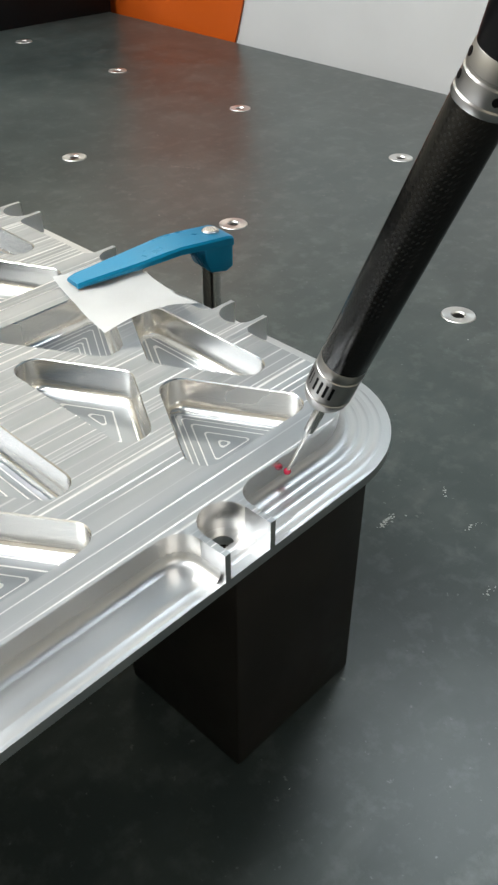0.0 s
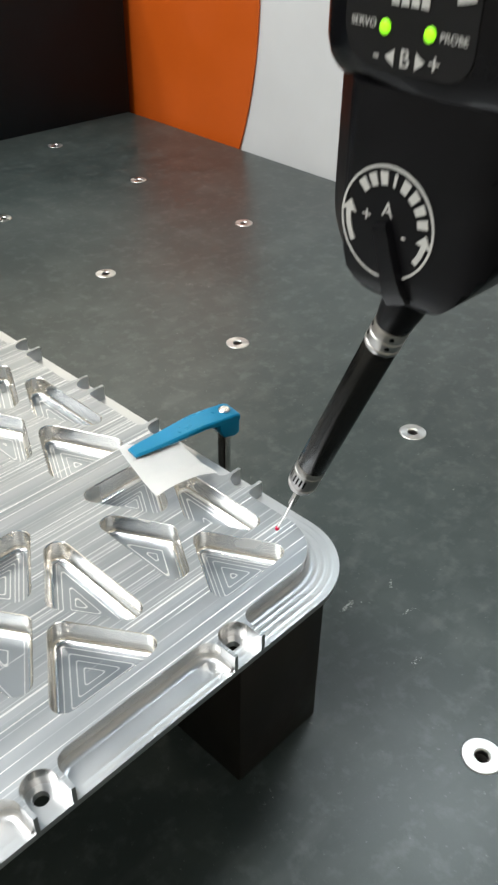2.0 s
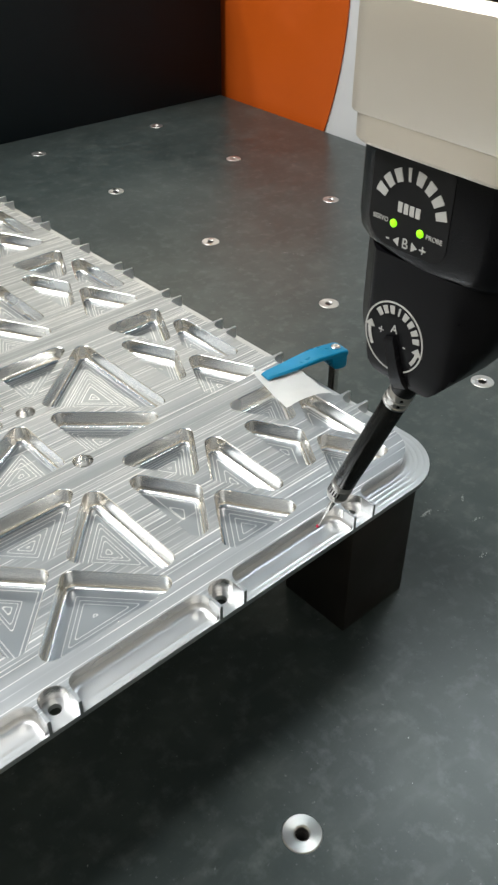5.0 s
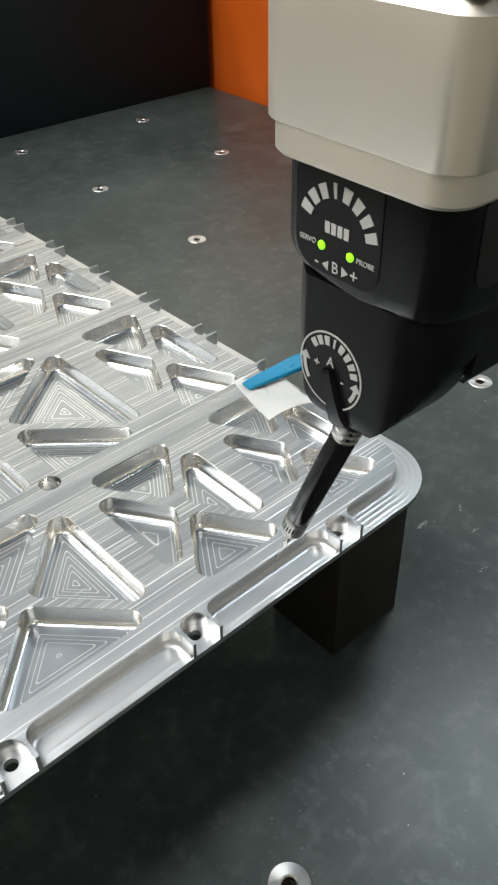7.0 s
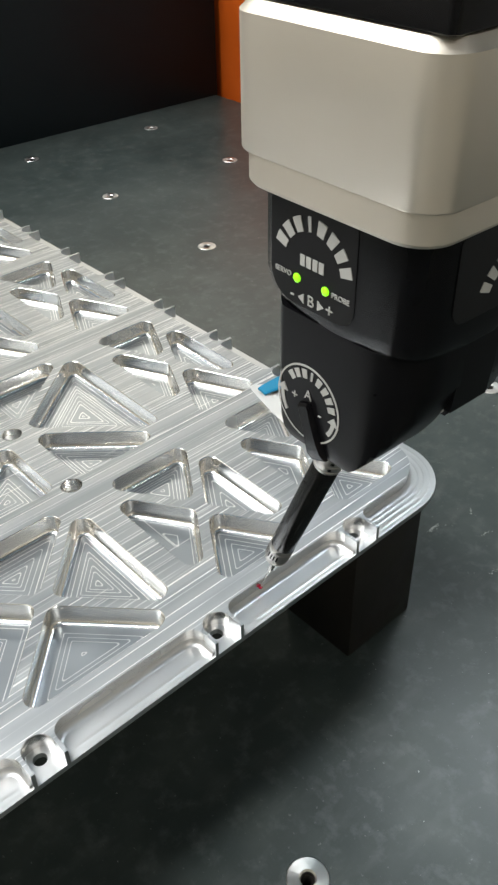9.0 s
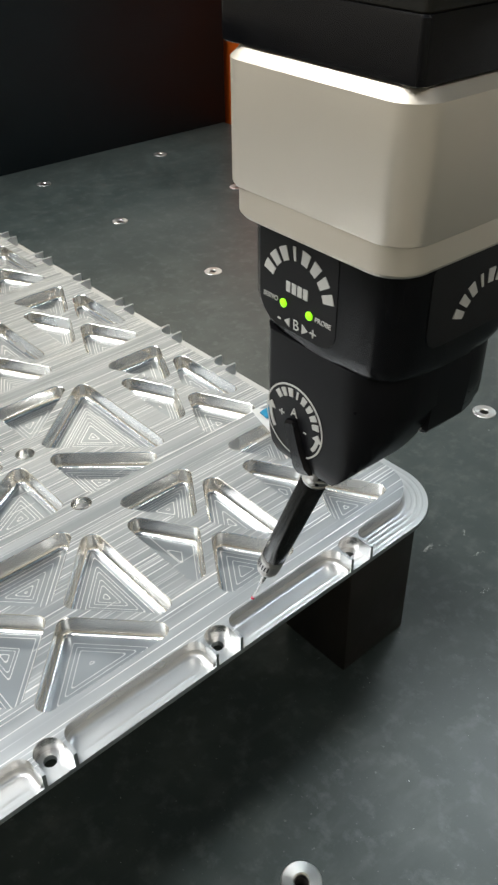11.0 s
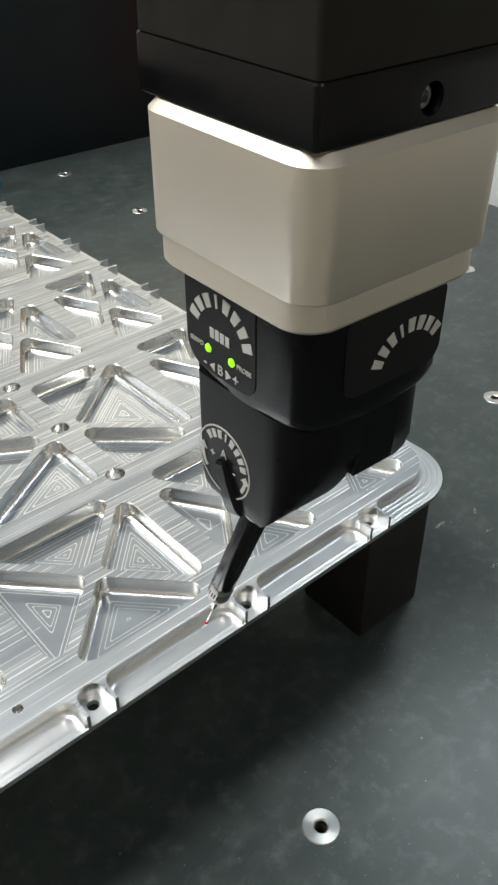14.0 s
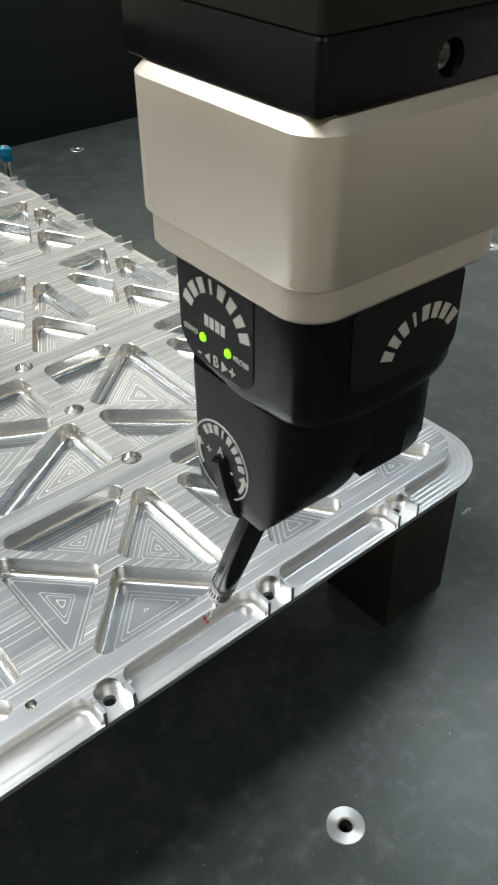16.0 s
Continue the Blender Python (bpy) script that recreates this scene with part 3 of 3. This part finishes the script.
# ---- clamp and paper ----
def clamp(foot, tip, label):
    a, b = Vector((*foot, 0)), Vector((*tip, 0))
    run = (b - a).length
    turn = math.degrees(math.atan2(b.y - a.y, b.x - a.x))
    ob = empty("lever_clamp", pose(a.x, a.y, 0, 0, 0, turn), label, "clamp", "clamps along the plate")
    bm = bmesh.new()
    lathe(bm, [(0.0, 0), (0.011, 0), (0.011, 0.004), (0.0036, 0.006), (0.0036, 0.107), (0.0, 0.107)], 24)
    part("post", bm, STEEL, ob, "round steel post")
    bm = bmesh.new()
    prof = [(-0.0062, 0.1162, 0.0066), (-0.0035, 0.1172, 0.0072), (0.008, 0.1180, 0.0074), (0.018, 0.1186, 0.0072), (run * 0.6, 0.1172, 0.0062), (run - 0.003, 0.1160, 0.0046), (run, 0.1154, 0.0040)]
    rings = []
    for x, z, w in prof:
        th = 0.0034 - 0.0018 * max(0, x) / run
        rings.append([(x, -w, z - th), (x, w, z - th), (x, w, z - 0.0008), (x, w - 0.0008, z), (x, -w + 0.0008, z), (x, -w, z - 0.0008)])
    loft(bm, rings)
    bmesh.ops.recalc_face_normals(bm, faces=bm.faces)
    part("arm", bm, BLUE, ob, "blue anodised clamp arm")
    bm = bmesh.new()
    pr = [(-0.0062, 0.1148), (0.0070, 0.1148), (0.0066, 0.1095), (0.0042, 0.1040), (-0.0030, 0.1026), (-0.0062, 0.1040)]
    loft(bm, [[(x, y, z) for x, z in pr] for y in (-0.0062, 0.0062)])
    bmesh.ops.recalc_face_normals(bm, faces=bm.faces)
    bmesh.ops.bevel(bm, geom=list(bm.edges), offset=0.0008, segments=2, profile=0.5, affect="EDGES")
    part("hinge_block", bm, BLUE, ob)
    bm = bmesh.new()
    lathe(bm, [(0.0034, 0.116), (0.0034, 0.1182), (0.0026, 0.1187), (0.0, 0.1187)], 24)
    part("screw_head", bm, STEEL, ob)
    return ob


clamp((0.0033, -0.2004), (-0.0028, -0.2592), "blue lever clamp on a steel post pressing paper onto the plate")
clamp((-0.5378, -0.2228), (-0.5477, -0.2699), "blue lever clamp at the plate's far end")


def paper():
    corners = [(-47, 137), (-73, 115), (-67, 80), (-33, 88)]
    bm = bmesh.new()
    n = 14
    grid = []
    for i in range(n + 1):
        row = []
        for j in range(n + 1):
            u, v = i / n, j / n
            p = sum(w * c[0] for w, c in zip(((1 - u) * (1 - v), u * (1 - v), u * v, (1 - u) * v), corners))
            q = sum(w * c[1] for w, c in zip(((1 - u) * (1 - v), u * (1 - v), u * v, (1 - u) * v), corners))
            z = H + 0.0009 + 0.0035 * max(0, abs(v - 0.35) - 0.25) * 4 * (0.4 + 0.6 * math.sin(3 * u)) + 0.0005 * noise.noise((u * 3, v * 3, 0))
            row.append(bm.verts.new((*mm([(p, q)])[0], z)))
        grid.append(row)
    for i in range(n):
        for j in range(n):
            bm.faces.new((grid[i][j], grid[i + 1][j], grid[i + 1][j + 1], grid[i][j + 1]))
    bmesh.ops.solidify(bm, geom=list(bm.faces), thickness=0.0004)
    bmesh.ops.recalc_face_normals(bm, faces=bm.faces)
    ob = tagged(part("paper_sheet", bm, PAPER), "folded white paper pad held under the clamp", "paper")
    ob.matrix_basis = PLATE


paper()


# ---- probe head: its origin is the centre of the stylus ball ----
def words(text, size, depth=0.0001):
    cu = bpy.data.curves.new("words", "FONT")
    cu.body, cu.size, cu.extrude, cu.align_x, cu.align_y = text, size, depth, "CENTER", "CENTER"
    ob = bpy.data.objects.new("words", cu)
    scene.collection.objects.link(ob)
    me = bpy.data.meshes.new_from_object(ob.evaluated_get(bpy.context.evaluated_depsgraph_get()))
    bpy.data.objects.remove(ob)
    return me


def lettering(name, text, size, m, parent):
    me = words(text, size)
    me.materials.append(PRINT)
    ob = new(name, me)
    ob.parent, ob.matrix_basis = parent, m
    return ob


def brand_bars(r, a0, a1, height, count, m, parent):
    """A curved row of plain bars in place of a maker's mark."""
    step = (a1 - a0) / count
    for k in range(count):
        slim = k == 3
        b0, b1 = a0 + step * (k + (0.38 if slim else 0.18)), a0 + step * (k + (0.62 if slim else 0.82))
        bm = bmesh.new()
        loop = arc(0, 0, r, b0, b1, 3) + arc(0, 0, r + height, b1, b0, 3)
        fr, bk = ring(bm, loop, 0.0001), ring(bm, loop, -0.0002)
        bm.faces.new(fr)
        bridge(bm, fr, bk)
        bmesh.ops.recalc_face_normals(bm, faces=bm.faces)
        part("print_bar", bm, PRINT, parent, "", m)


def mmz(pts, z):
    return [(x / 1000, y / 1000, z / 1000) for x, y in pts]


CX, CY = 70.5, -4.0


def plan(half, r, n=7, cx=68.0, cy=-2.2):
    return rounded_rect(cx - half, cy - half, cx + half, cy + half, r, n)


def slanted(pts, front, depth=13.0):
    """Widens a plan behind its front face on one side, by a slanting facet."""
    low = min(x for x, y in pts)
    back = max(y for x, y in pts)
    out = []
    for x, y in pts:
        weight = max(0.0, min(1.0, (low + 6 - x) / 5))
        out.append((x - weight * max(0.0, min(depth, 1.12 * (y - front), back - y + 2)), y))
    return out


def yoke_plan(x0, x1, y0, y1, lift=0.0):
    """The yoke's plan: flat at the front, held between limits."""
    pts = rounded_rect(46.0, CY - 28.8, 98.0, CY + 29.0, (15, 15, 3.5, 17), 9)
    pts = pts[:20] + [(46.0, CY + 14 - 2.0 * i) for i in range(1, 20)] + pts[20:]
    return slanted([(min(max(x, x0), x1), min(max(y, max(y0, CY - 28.8 + lift)), y1)) for x, y in pts], CY - 27.5)


def blend(half, r, radius, k, n=56):
    """A plan between a rounded square and a circle."""
    out = []
    for i in range(n):
        a = 2 * math.pi * (i + 0.5) / n
        c, s_ = math.cos(a), math.sin(a)
        p = 7.0
        sq = half / ((abs(c) ** p + abs(s_) ** p) ** (1 / p))
        d = sq * (1 - k) + radius * k
        out.append((CX + d * c, CY + d * s_))
    return slanted(out, CY - 28.5)


def bore_through_side(ob, x, y, z, r):
    """Sinks a round blind bore into the flat side of a mesh that faces along x."""
    bm = bmesh.new()
    bm.from_mesh(ob.data)
    flat = max((f for f in bm.faces if f.normal.x > 0.99), key=lambda f: f.calc_area())
    corners = [v for v in flat.verts]
    hole = [(y + r * math.cos(2 * math.pi * k / 28), z + r * math.sin(2 * math.pi * k / 28)) for k in range(28)]
    mouth = [bm.verts.new((x, a, b)) for a, b in hole]
    foot = [bm.verts.new((x - 0.0055, a, b)) for a, b in hole]
    flat_verts = corners + mouth
    bm.faces.remove(flat)
    for tri in tessellate_polygon([[Vector((v.co.y, v.co.z, 0)) for v in corners], [Vector((a, b, 0)) for a, b in hole]]):
        bm.faces.new([flat_verts[i] for i in tri])
    bridge(bm, mouth, foot)
    bm.faces.new(foot)
    bmesh.ops.recalc_face_normals(bm, faces=bm.faces)
    bm.to_mesh(ob.data)
    bm.free()
    ob.data.set_sharp_from_angle(angle=radians(32))


def probe_head():
    top = empty("probe_head", pose(0, 0, 0), "black and satin measuring probe head with a slanted carbon stylus tube", "probe head")

    def add(name, rings, mat, label="", parent=None):
        bm = bmesh.new()
        loft(bm, rings)
        bmesh.ops.recalc_face_normals(bm, faces=bm.faces)
        return part(name, bm, mat, parent or top, label)

    add("quill", [mmz(plan(35.0, 2, cx=66.4, cy=-0.6), 283.1), mmz(plan(35.4, 2, cx=66.4, cy=-0.6), 283.6), mmz(plan(35.4, 2, cx=66.4, cy=-0.6), 520)], QUILL, "black machine quill above the head")
    mount = add("mounting_plate", [mmz(plan(35.4, 2.2, cx=66.4, cy=-0.6), 268.2), mmz(plan(35.9, 2.2, cx=66.4, cy=-0.6), 268.6), mmz(plan(36.0, 2.2, cx=66.4, cy=-0.6), 270.0), mmz(plan(36.0, 2.2, cx=66.4, cy=-0.6), 282.6), mmz(plan(35.7, 2.2, cx=66.4, cy=-0.6), 283.2)], GLOSS_BLACK, "black mounting plate")
    bore_through_side(mount, (66.4 + 36.0) / 1000, 0.0008, 0.2742, 0.0041)
    bm = bmesh.new()
    lathe(bm, [(0.0030, -0.0036), (0.0030, -0.0010), (0.0026, -0.0006), (0.0016, -0.0006), (0.0014, -0.0024), (0.0, -0.0024)], 24)
    part("clamp_screw", bm, DULL_STEEL, mount, "recessed steel screw", pose((66.4 + 36.0) / 1000 - 0.002, 0.0008, 0.2742, 0, 90, 0))
    add("upper_housing", [mmz(plan(31, 9), 230.4), mmz(plan(36.4, 10), 230.5), mmz(plan(36.6, 10), 230.9), mmz(plan(36.6, 10), 265.0), mmz(plan(34.0, 8), 267.8), mmz(plan(28, 8), 268.4)], BRUSHED, "satin nickel-coloured square housing")
    skirt = [(5.0, 221.0), (0.8, 221.2), (0.0, 222.4), (0.0, 231.0)]
    add("housing_skirt", [mmz(rounded_rect(33.5 + d, -38.3 + d, 103.4 - d, 32.2 - d, 10.5, 7), z) for d, z in skirt], BRUSHED, "satin nickel-coloured skirt")
    rings = [mmz(blend(29.6, 0, 29.0, 0.0), 220.4), mmz(blend(29.6, 0, 29.0, 0.0), 191.0), mmz(blend(29.4, 0, 29.2, 0.12), 187.5)]
    rings += [mmz(blend(28.6, 0, 29.2, 0.25), 184.8), mmz(blend(27.0, 0, 27.8, 0.3), 183.4)]
    add("indexing_body", rings[::-1], GLOSS_BLACK, "black body with printed legend")
    bm = bmesh.new()
    loft(bm, [[(x / 1000, (CY - 29.6 + o) / 1000, z / 1000) for x, z in rounded_rect(44.6, 189.0, 78.2, 219.6, (2, 2, 9, 6), 6)] for o in (0.4, -0.25)])
    bmesh.ops.recalc_face_normals(bm, faces=bm.faces)
    part("legend_panel", bm, PANEL, top, "matt black printed panel")
    bm = bmesh.new()
    loft(bm, [[((CX + 29.6 - o) / 1000, y / 1000, z / 1000) for y, z in rounded_rect(-20, 194.0, 20.5, 219.6, (2, 2, 6, 6), 6)] for o in (0.4, -0.25)])
    bmesh.ops.recalc_face_normals(bm, faces=bm.faces)
    part("side_panel", bm, PANEL, top, "matt black printed side panel")

    px, pz, low = 61.0, 153.5, 134.5

    def left(z):
        return px - 14.6 * math.sqrt(max(0.0, 1 - ((pz - z) / (pz - low)) ** 2)) if z < pz else px - 14.6

    def right(z, reach):
        k = max(0.0, min(1.0, (z - low) / 36.0))
        return px + 8 + (reach - px - 8) * math.sqrt(k)

    def cheek(name, y0, y1, reach, bottom):
        rings = []
        levels = [185.2, 182.8, 170.0, 162.0, 154.0, 149.0, 145.0, 141.5, 138.5, 136.3, 135.0, low + 0.05]
        for z in levels:
            if z < bottom:
                continue
            e = max(0.0, (141.0 - z) / 6.5)
            rings.append(mmz(yoke_plan(left(z), right(z, reach), y0, y1 - 3 * e * e, 4.5 * e * e), z))
        bm = bmesh.new()
        loft(bm, rings)
        bmesh.ops.recalc_face_normals(bm, faces=bm.faces)
        return part(name, bm, BLACK, top)

    front = cheek("yoke_cheek", -99, -7.5, 99.0, 0)
    cheek("yoke_cheek", 6.5, 99, 98.0, 144.0)
    add("yoke_core", [mmz(yoke_plan(62, 97, -9, 8), 160), mmz(yoke_plan(46.5, 98, -9, 8), 172), mmz(yoke_plan(46.5, 98, -9, 8), 183.5)], BLACK)
    disc = pose(0.0608, (CY - 28.85) / 1000, 0.1555, 90, 0, 0)
    bm = bmesh.new()
    a = ring(bm, arc(0, 0, 0.0131, 0, 360, 64)[:-1], 0.0002)
    b = ring(bm, arc(0, 0, 0.0137, 0, 360, 64)[:-1], 0.0002)
    bridge(bm, a, b)
    c = ring(bm, arc(0, 0, 0.0137, 0, 360, 64)[:-1], -0.0003)
    bridge(bm, b, c)
    bmesh.ops.recalc_face_normals(bm, faces=bm.faces)
    part("dial_ring", bm, PRINT, front, "white printed ring", disc)
    return top, front, disc


head, front_cheek, DISC = probe_head()


def probe_details():
    face = pose(0.0615, (CY - 29.86) / 1000, 0.2022, 90, 0, 0)

    def on(m, x, y):
        return m @ pose(x / 1000, y / 1000, 0.00015)

    brand_bars(0.0114, 164, 8, 0.0044, 8, on(face, 0.2, -0.8), head)
    for k in range(4):
        bm = bmesh.new()
        box(bm, -0.0048 + k * 0.0025, -0.0017, -0.0001, -0.0029 + k * 0.0025, 0.0017, 0.0001)
        part("print_bar", bm, PRINT, head, "", on(face, 0.2, 1.4))
    for x in (-5.8, 5.7):
        bm = bmesh.new()
        lathe(bm, [(0.0014, -0.0005), (0.0014, 0.0002), (0.0010, 0.0005), (0.0, 0.0006)], 20)
        part("indicator_light", bm, LED, head, "lit green indicator", on(face, x, -4.8))
    lettering("legend", "SERVO", 0.0023, on(face, -11.6, -4.5), head)
    lettering("legend", "PROBE", 0.0023, on(face, 11.6, -5.0), head)
    lettering("legend", "B", 0.0050, on(face, 0.0, -10.4), head)
    lettering("legend", "+", 0.0056, on(face, 7.6, -10.4), head)
    lettering("legend", "-", 0.0056, on(face, -7.6, -10.2), head)
    for s in (-1, 1):
        bm = bmesh.new()
        pts = [(s * 0.0052, 0.0), (s * 0.0028, 0.0016), (s * 0.0028, -0.0016)]
        fr, bk = ring(bm, pts, 0.0001), ring(bm, pts, -0.0002)
        bm.faces.new(fr)
        bridge(bm, fr, bk)
        bmesh.ops.recalc_face_normals(bm, faces=bm.faces)
        part("arrow_mark", bm, PRINT, head, "", on(face, 0.0, -10.4))
    side_face = pose((CX + 29.86) / 1000, 0.0065, 0.2010, 90, 0, 90)
    brand_bars(0.0122, 164, 34, 0.0045, 8, on(side_face, 0.0, -5.0), head)
    spot = pose(0.0940, -0.0084, 0.1594, 0, 117, 0)
    for x0, y0, x1, y1 in ((-0.0020, -0.0003, 0.0014, 0.0003), (-0.0020, 0.0003, -0.0014, 0.0016)):
        bm = bmesh.new()
        box(bm, x0, y0, -0.0006, x1, y1, 0.0002)
        part("print_bar", bm, PRINT, front_cheek, "", spot)
    # dial print
    brand_bars(0.0091, 142, 6, 0.0030, 8, on(DISC, 0, 0), front_cheek)
    lettering("legend", "A", 0.0048, on(DISC, 0.0, 3.2), front_cheek)
    lettering("legend", "+", 0.0050, on(DISC, -6.0, 0.6), front_cheek)
    lettering("legend", "-", 0.0050, on(DISC, 5.4, -1.6), front_cheek)
    for a0, a1 in ((215, 178), (322, 348)):
        bm = bmesh.new()
        sgn = 1 if a1 > a0 else -1
        lo, hi = arc(0, 0, 0.0108, a0, a1, 8), arc(0, 0, 0.0122, a0, a1, 8)
        tip = [(0.0139 * math.cos(radians(a1)), 0.0139 * math.sin(radians(a1))), (0.0115 * math.cos(radians(a1 + 14 * sgn)), 0.0115 * math.sin(radians(a1 + 14 * sgn))), (0.0092 * math.cos(radians(a1)), 0.0092 * math.sin(radians(a1)))]
        loop = lo + tip[::-1] + hi[::-1]
        fr, bk = ring(bm, loop, 0.0001), ring(bm, loop, -0.0002)
        bm.faces.new(fr)
        bridge(bm, fr, bk)
        bmesh.ops.recalc_face_normals(bm, faces=bm.faces)
        part("arrow_mark", bm, PRINT, front_cheek, "", on(DISC, 0, 0))
    # dark tongue over the dial where the tube's lever runs
    bm = bmesh.new()
    rings = []
    for z, w, out in ((1.5, 2.2, 1.2), (0.5, 2.6, 2.0), (-6, 2.7, 2.2), (-11, 3.0, 2.2), (-16, 3.6, 2.0), (-19, 3.8, 0.6)):
        rings.append([(-w / 1000, z / 1000, -0.0004), (w / 1000, z / 1000, -0.0004), (w / 1000 * 0.8, z / 1000, out / 1000), (-w / 1000 * 0.8, z / 1000, out / 1000)])
    loft(bm, rings)
    bmesh.ops.recalc_face_normals(bm, faces=bm.faces)
    part("lever", bm, GLOSS_BLACK, front_cheek, "", DISC @ pose(-0.0005, -0.001, 0, 0, 0, 20))


probe_details()
# the head sits a little behind and below the line of the tube's tip
for piece in head.children:
    piece.matrix_basis = pose(-0.0013, 0.0020, -0.0018) @ piece.matrix_basis


def stylus():
    tilt = pose(0, 0, 0, 0, math.degrees(math.asin(0.372)), 0)

    def turned(name, prof, mat, label="", n=36, parent=None):
        bm = bmesh.new()
        lathe(bm, [(r / 1000, s / 1000) for r, s in prof], n)
        return part(name, bm, mat, parent or head, label, tilt if parent is None else None)

    turned("stylus_ball", [(0, -1.0)] + [(math.sin(radians(a)), -math.cos(radians(a))) for a in range(15, 180, 15)] + [(0, 1.0)], RUBY, "ruby ball tip", 20)
    turned("stylus_stem", [(0, 0.7), (0.45, 0.7), (0.5, 17.4), (0.75, 18.0), (1.0, 18.2), (1.4, 18.7), (1.4, 26.0), (1.15, 26.4), (1.15, 29.6), (0, 29.6)], STEEL, "thin steel stylus stem", 20)
    tilt = pose(-0.0004, -0.0005, 0) @ tilt
    turned("probe_module", [(0, 29.4), (2.2, 29.4), (3.9, 30.8), (4.9, 32.0), (5.4, 33.2), (5.65, 34.8), (5.45, 35.0), (5.45, 35.3), (5.65, 35.5), (5.65, 42.4), (5.45, 42.6), (5.45, 43.0), (5.65, 43.2), (5.65, 45.2), (5.4, 45.6), (0, 45.6)], DULL_STEEL, "knurled steel probe module")
    for k in range(8):
        bm = bmesh.new()
        a0 = 196 + 15 * k
        a1 = a0 + (7 if k != 3 else 3)
        low_edge = [(0.00569 * math.cos(radians(a)), 0.00569 * math.sin(radians(a)), 0.0371) for a in (a0, (a0 + a1) / 2, a1)]
        lo, hi = [bm.verts.new(v) for v in low_edge], [bm.verts.new((x, y, 0.0411)) for x, y, _ in low_edge]
        for i in range(2):
            bm.faces.new((lo[i], lo[i + 1], hi[i + 1], hi[i]))
        bmesh.ops.solidify(bm, geom=list(bm.faces), thickness=0.00005)
        part("print_bar", bm, BLACK, head, "dark print bar", tilt)
    turned("extension_tube", [(0, 45.4), (5.4, 45.4), (5.55, 45.8), (5.55, 60.0), (5.55, 109.6), (5.3, 110.0), (0, 110.0)], CARBON, "black carbon fibre extension tube")
    turned("tube_collar", [(0, 109.8), (5.6, 109.8), (5.85, 110.2), (5.85, 111.2), (5.6, 111.5), (5.75, 111.8), (5.75, 114.6), (5.5, 114.9), (5.5, 115.3), (5.75, 115.6), (5.75, 118.6), (5.5, 119.0), (0, 119.0)], DULL_STEEL, "steel coupling collar")
    for z in (113.2, 117.1):
        for a in (225, 315):
            bm = bmesh.new()
            c, s_ = math.cos(radians(a)), math.sin(radians(a))
            lathe(bm, [(0.0008, 0.0), (0.0008, 0.0002), (0.0, 0.0002)], 12)
            part("grub_screw", bm, BLACK, head, "dark grub screw", tilt @ pose(0.00565 * c, 0.00565 * s_, z / 1000) @ pose(0, 0, 0, 0, 0, a) @ pose(0, 0, 0, 0, 90, 0))
    turned("probe_neck", [(0, 118.8), (5.6, 118.8), (5.9, 120.5), (6.8, 127.0), (7.0, 158.0), (0, 158.0)], BLACK, "black probe neck")


stylus()

# ---- movement ----
TIP_ROWS = [
    (0.0, 0.1143, -0.2738, 0.1077),
    (0.5, 0.1165, -0.2754, 0.1115),
    (1.0, 0.1177, -0.2765, 0.1296),
    (1.5, 0.1117, -0.2715, 0.1428),
    (2.0, 0.1145, -0.2730, 0.1481),
    (2.5, 0.1184, -0.2899, 0.1499),
    (3.0, 0.1171, -0.3082, 0.1445),
    (3.5, 0.1180, -0.3294, 0.1432),
    (4.0, 0.1206, -0.3367, 0.1423),
    (4.5, 0.1218, -0.3350, 0.1297),
    (5.0, 0.1196, -0.3276, 0.1098),
    (7.5, 0.1143, -0.3414, 0.1063),
    (8.0, 0.1158, -0.3416, 0.1062),
    (8.5, 0.1162, -0.3491, 0.1076),
    (9.0, 0.1170, -0.3640, 0.1077),
    (9.5, 0.1169, -0.3661, 0.1082),
    (10.0, 0.1164, -0.3647, 0.1070),
    (12.5, 0.1261, -0.4004, 0.1362),
    (13.0, 0.1277, -0.4141, 0.1370),
    (13.5, 0.1255, -0.4184, 0.1279),
    (14.0, 0.1249, -0.4231, 0.1114),
    (14.5, 0.1201, -0.4226, 0.1069),
    (15.0, 0.1183, -0.4237, 0.1077),
    (15.5, 0.1186, -0.4232, 0.1069),
    (16.0, 0.1202, -0.4319, 0.1082),
]


def motions():
    walk(head, [(t, pose(x, y, z)) for t, x, y, z in TIP_ROWS])


motions()
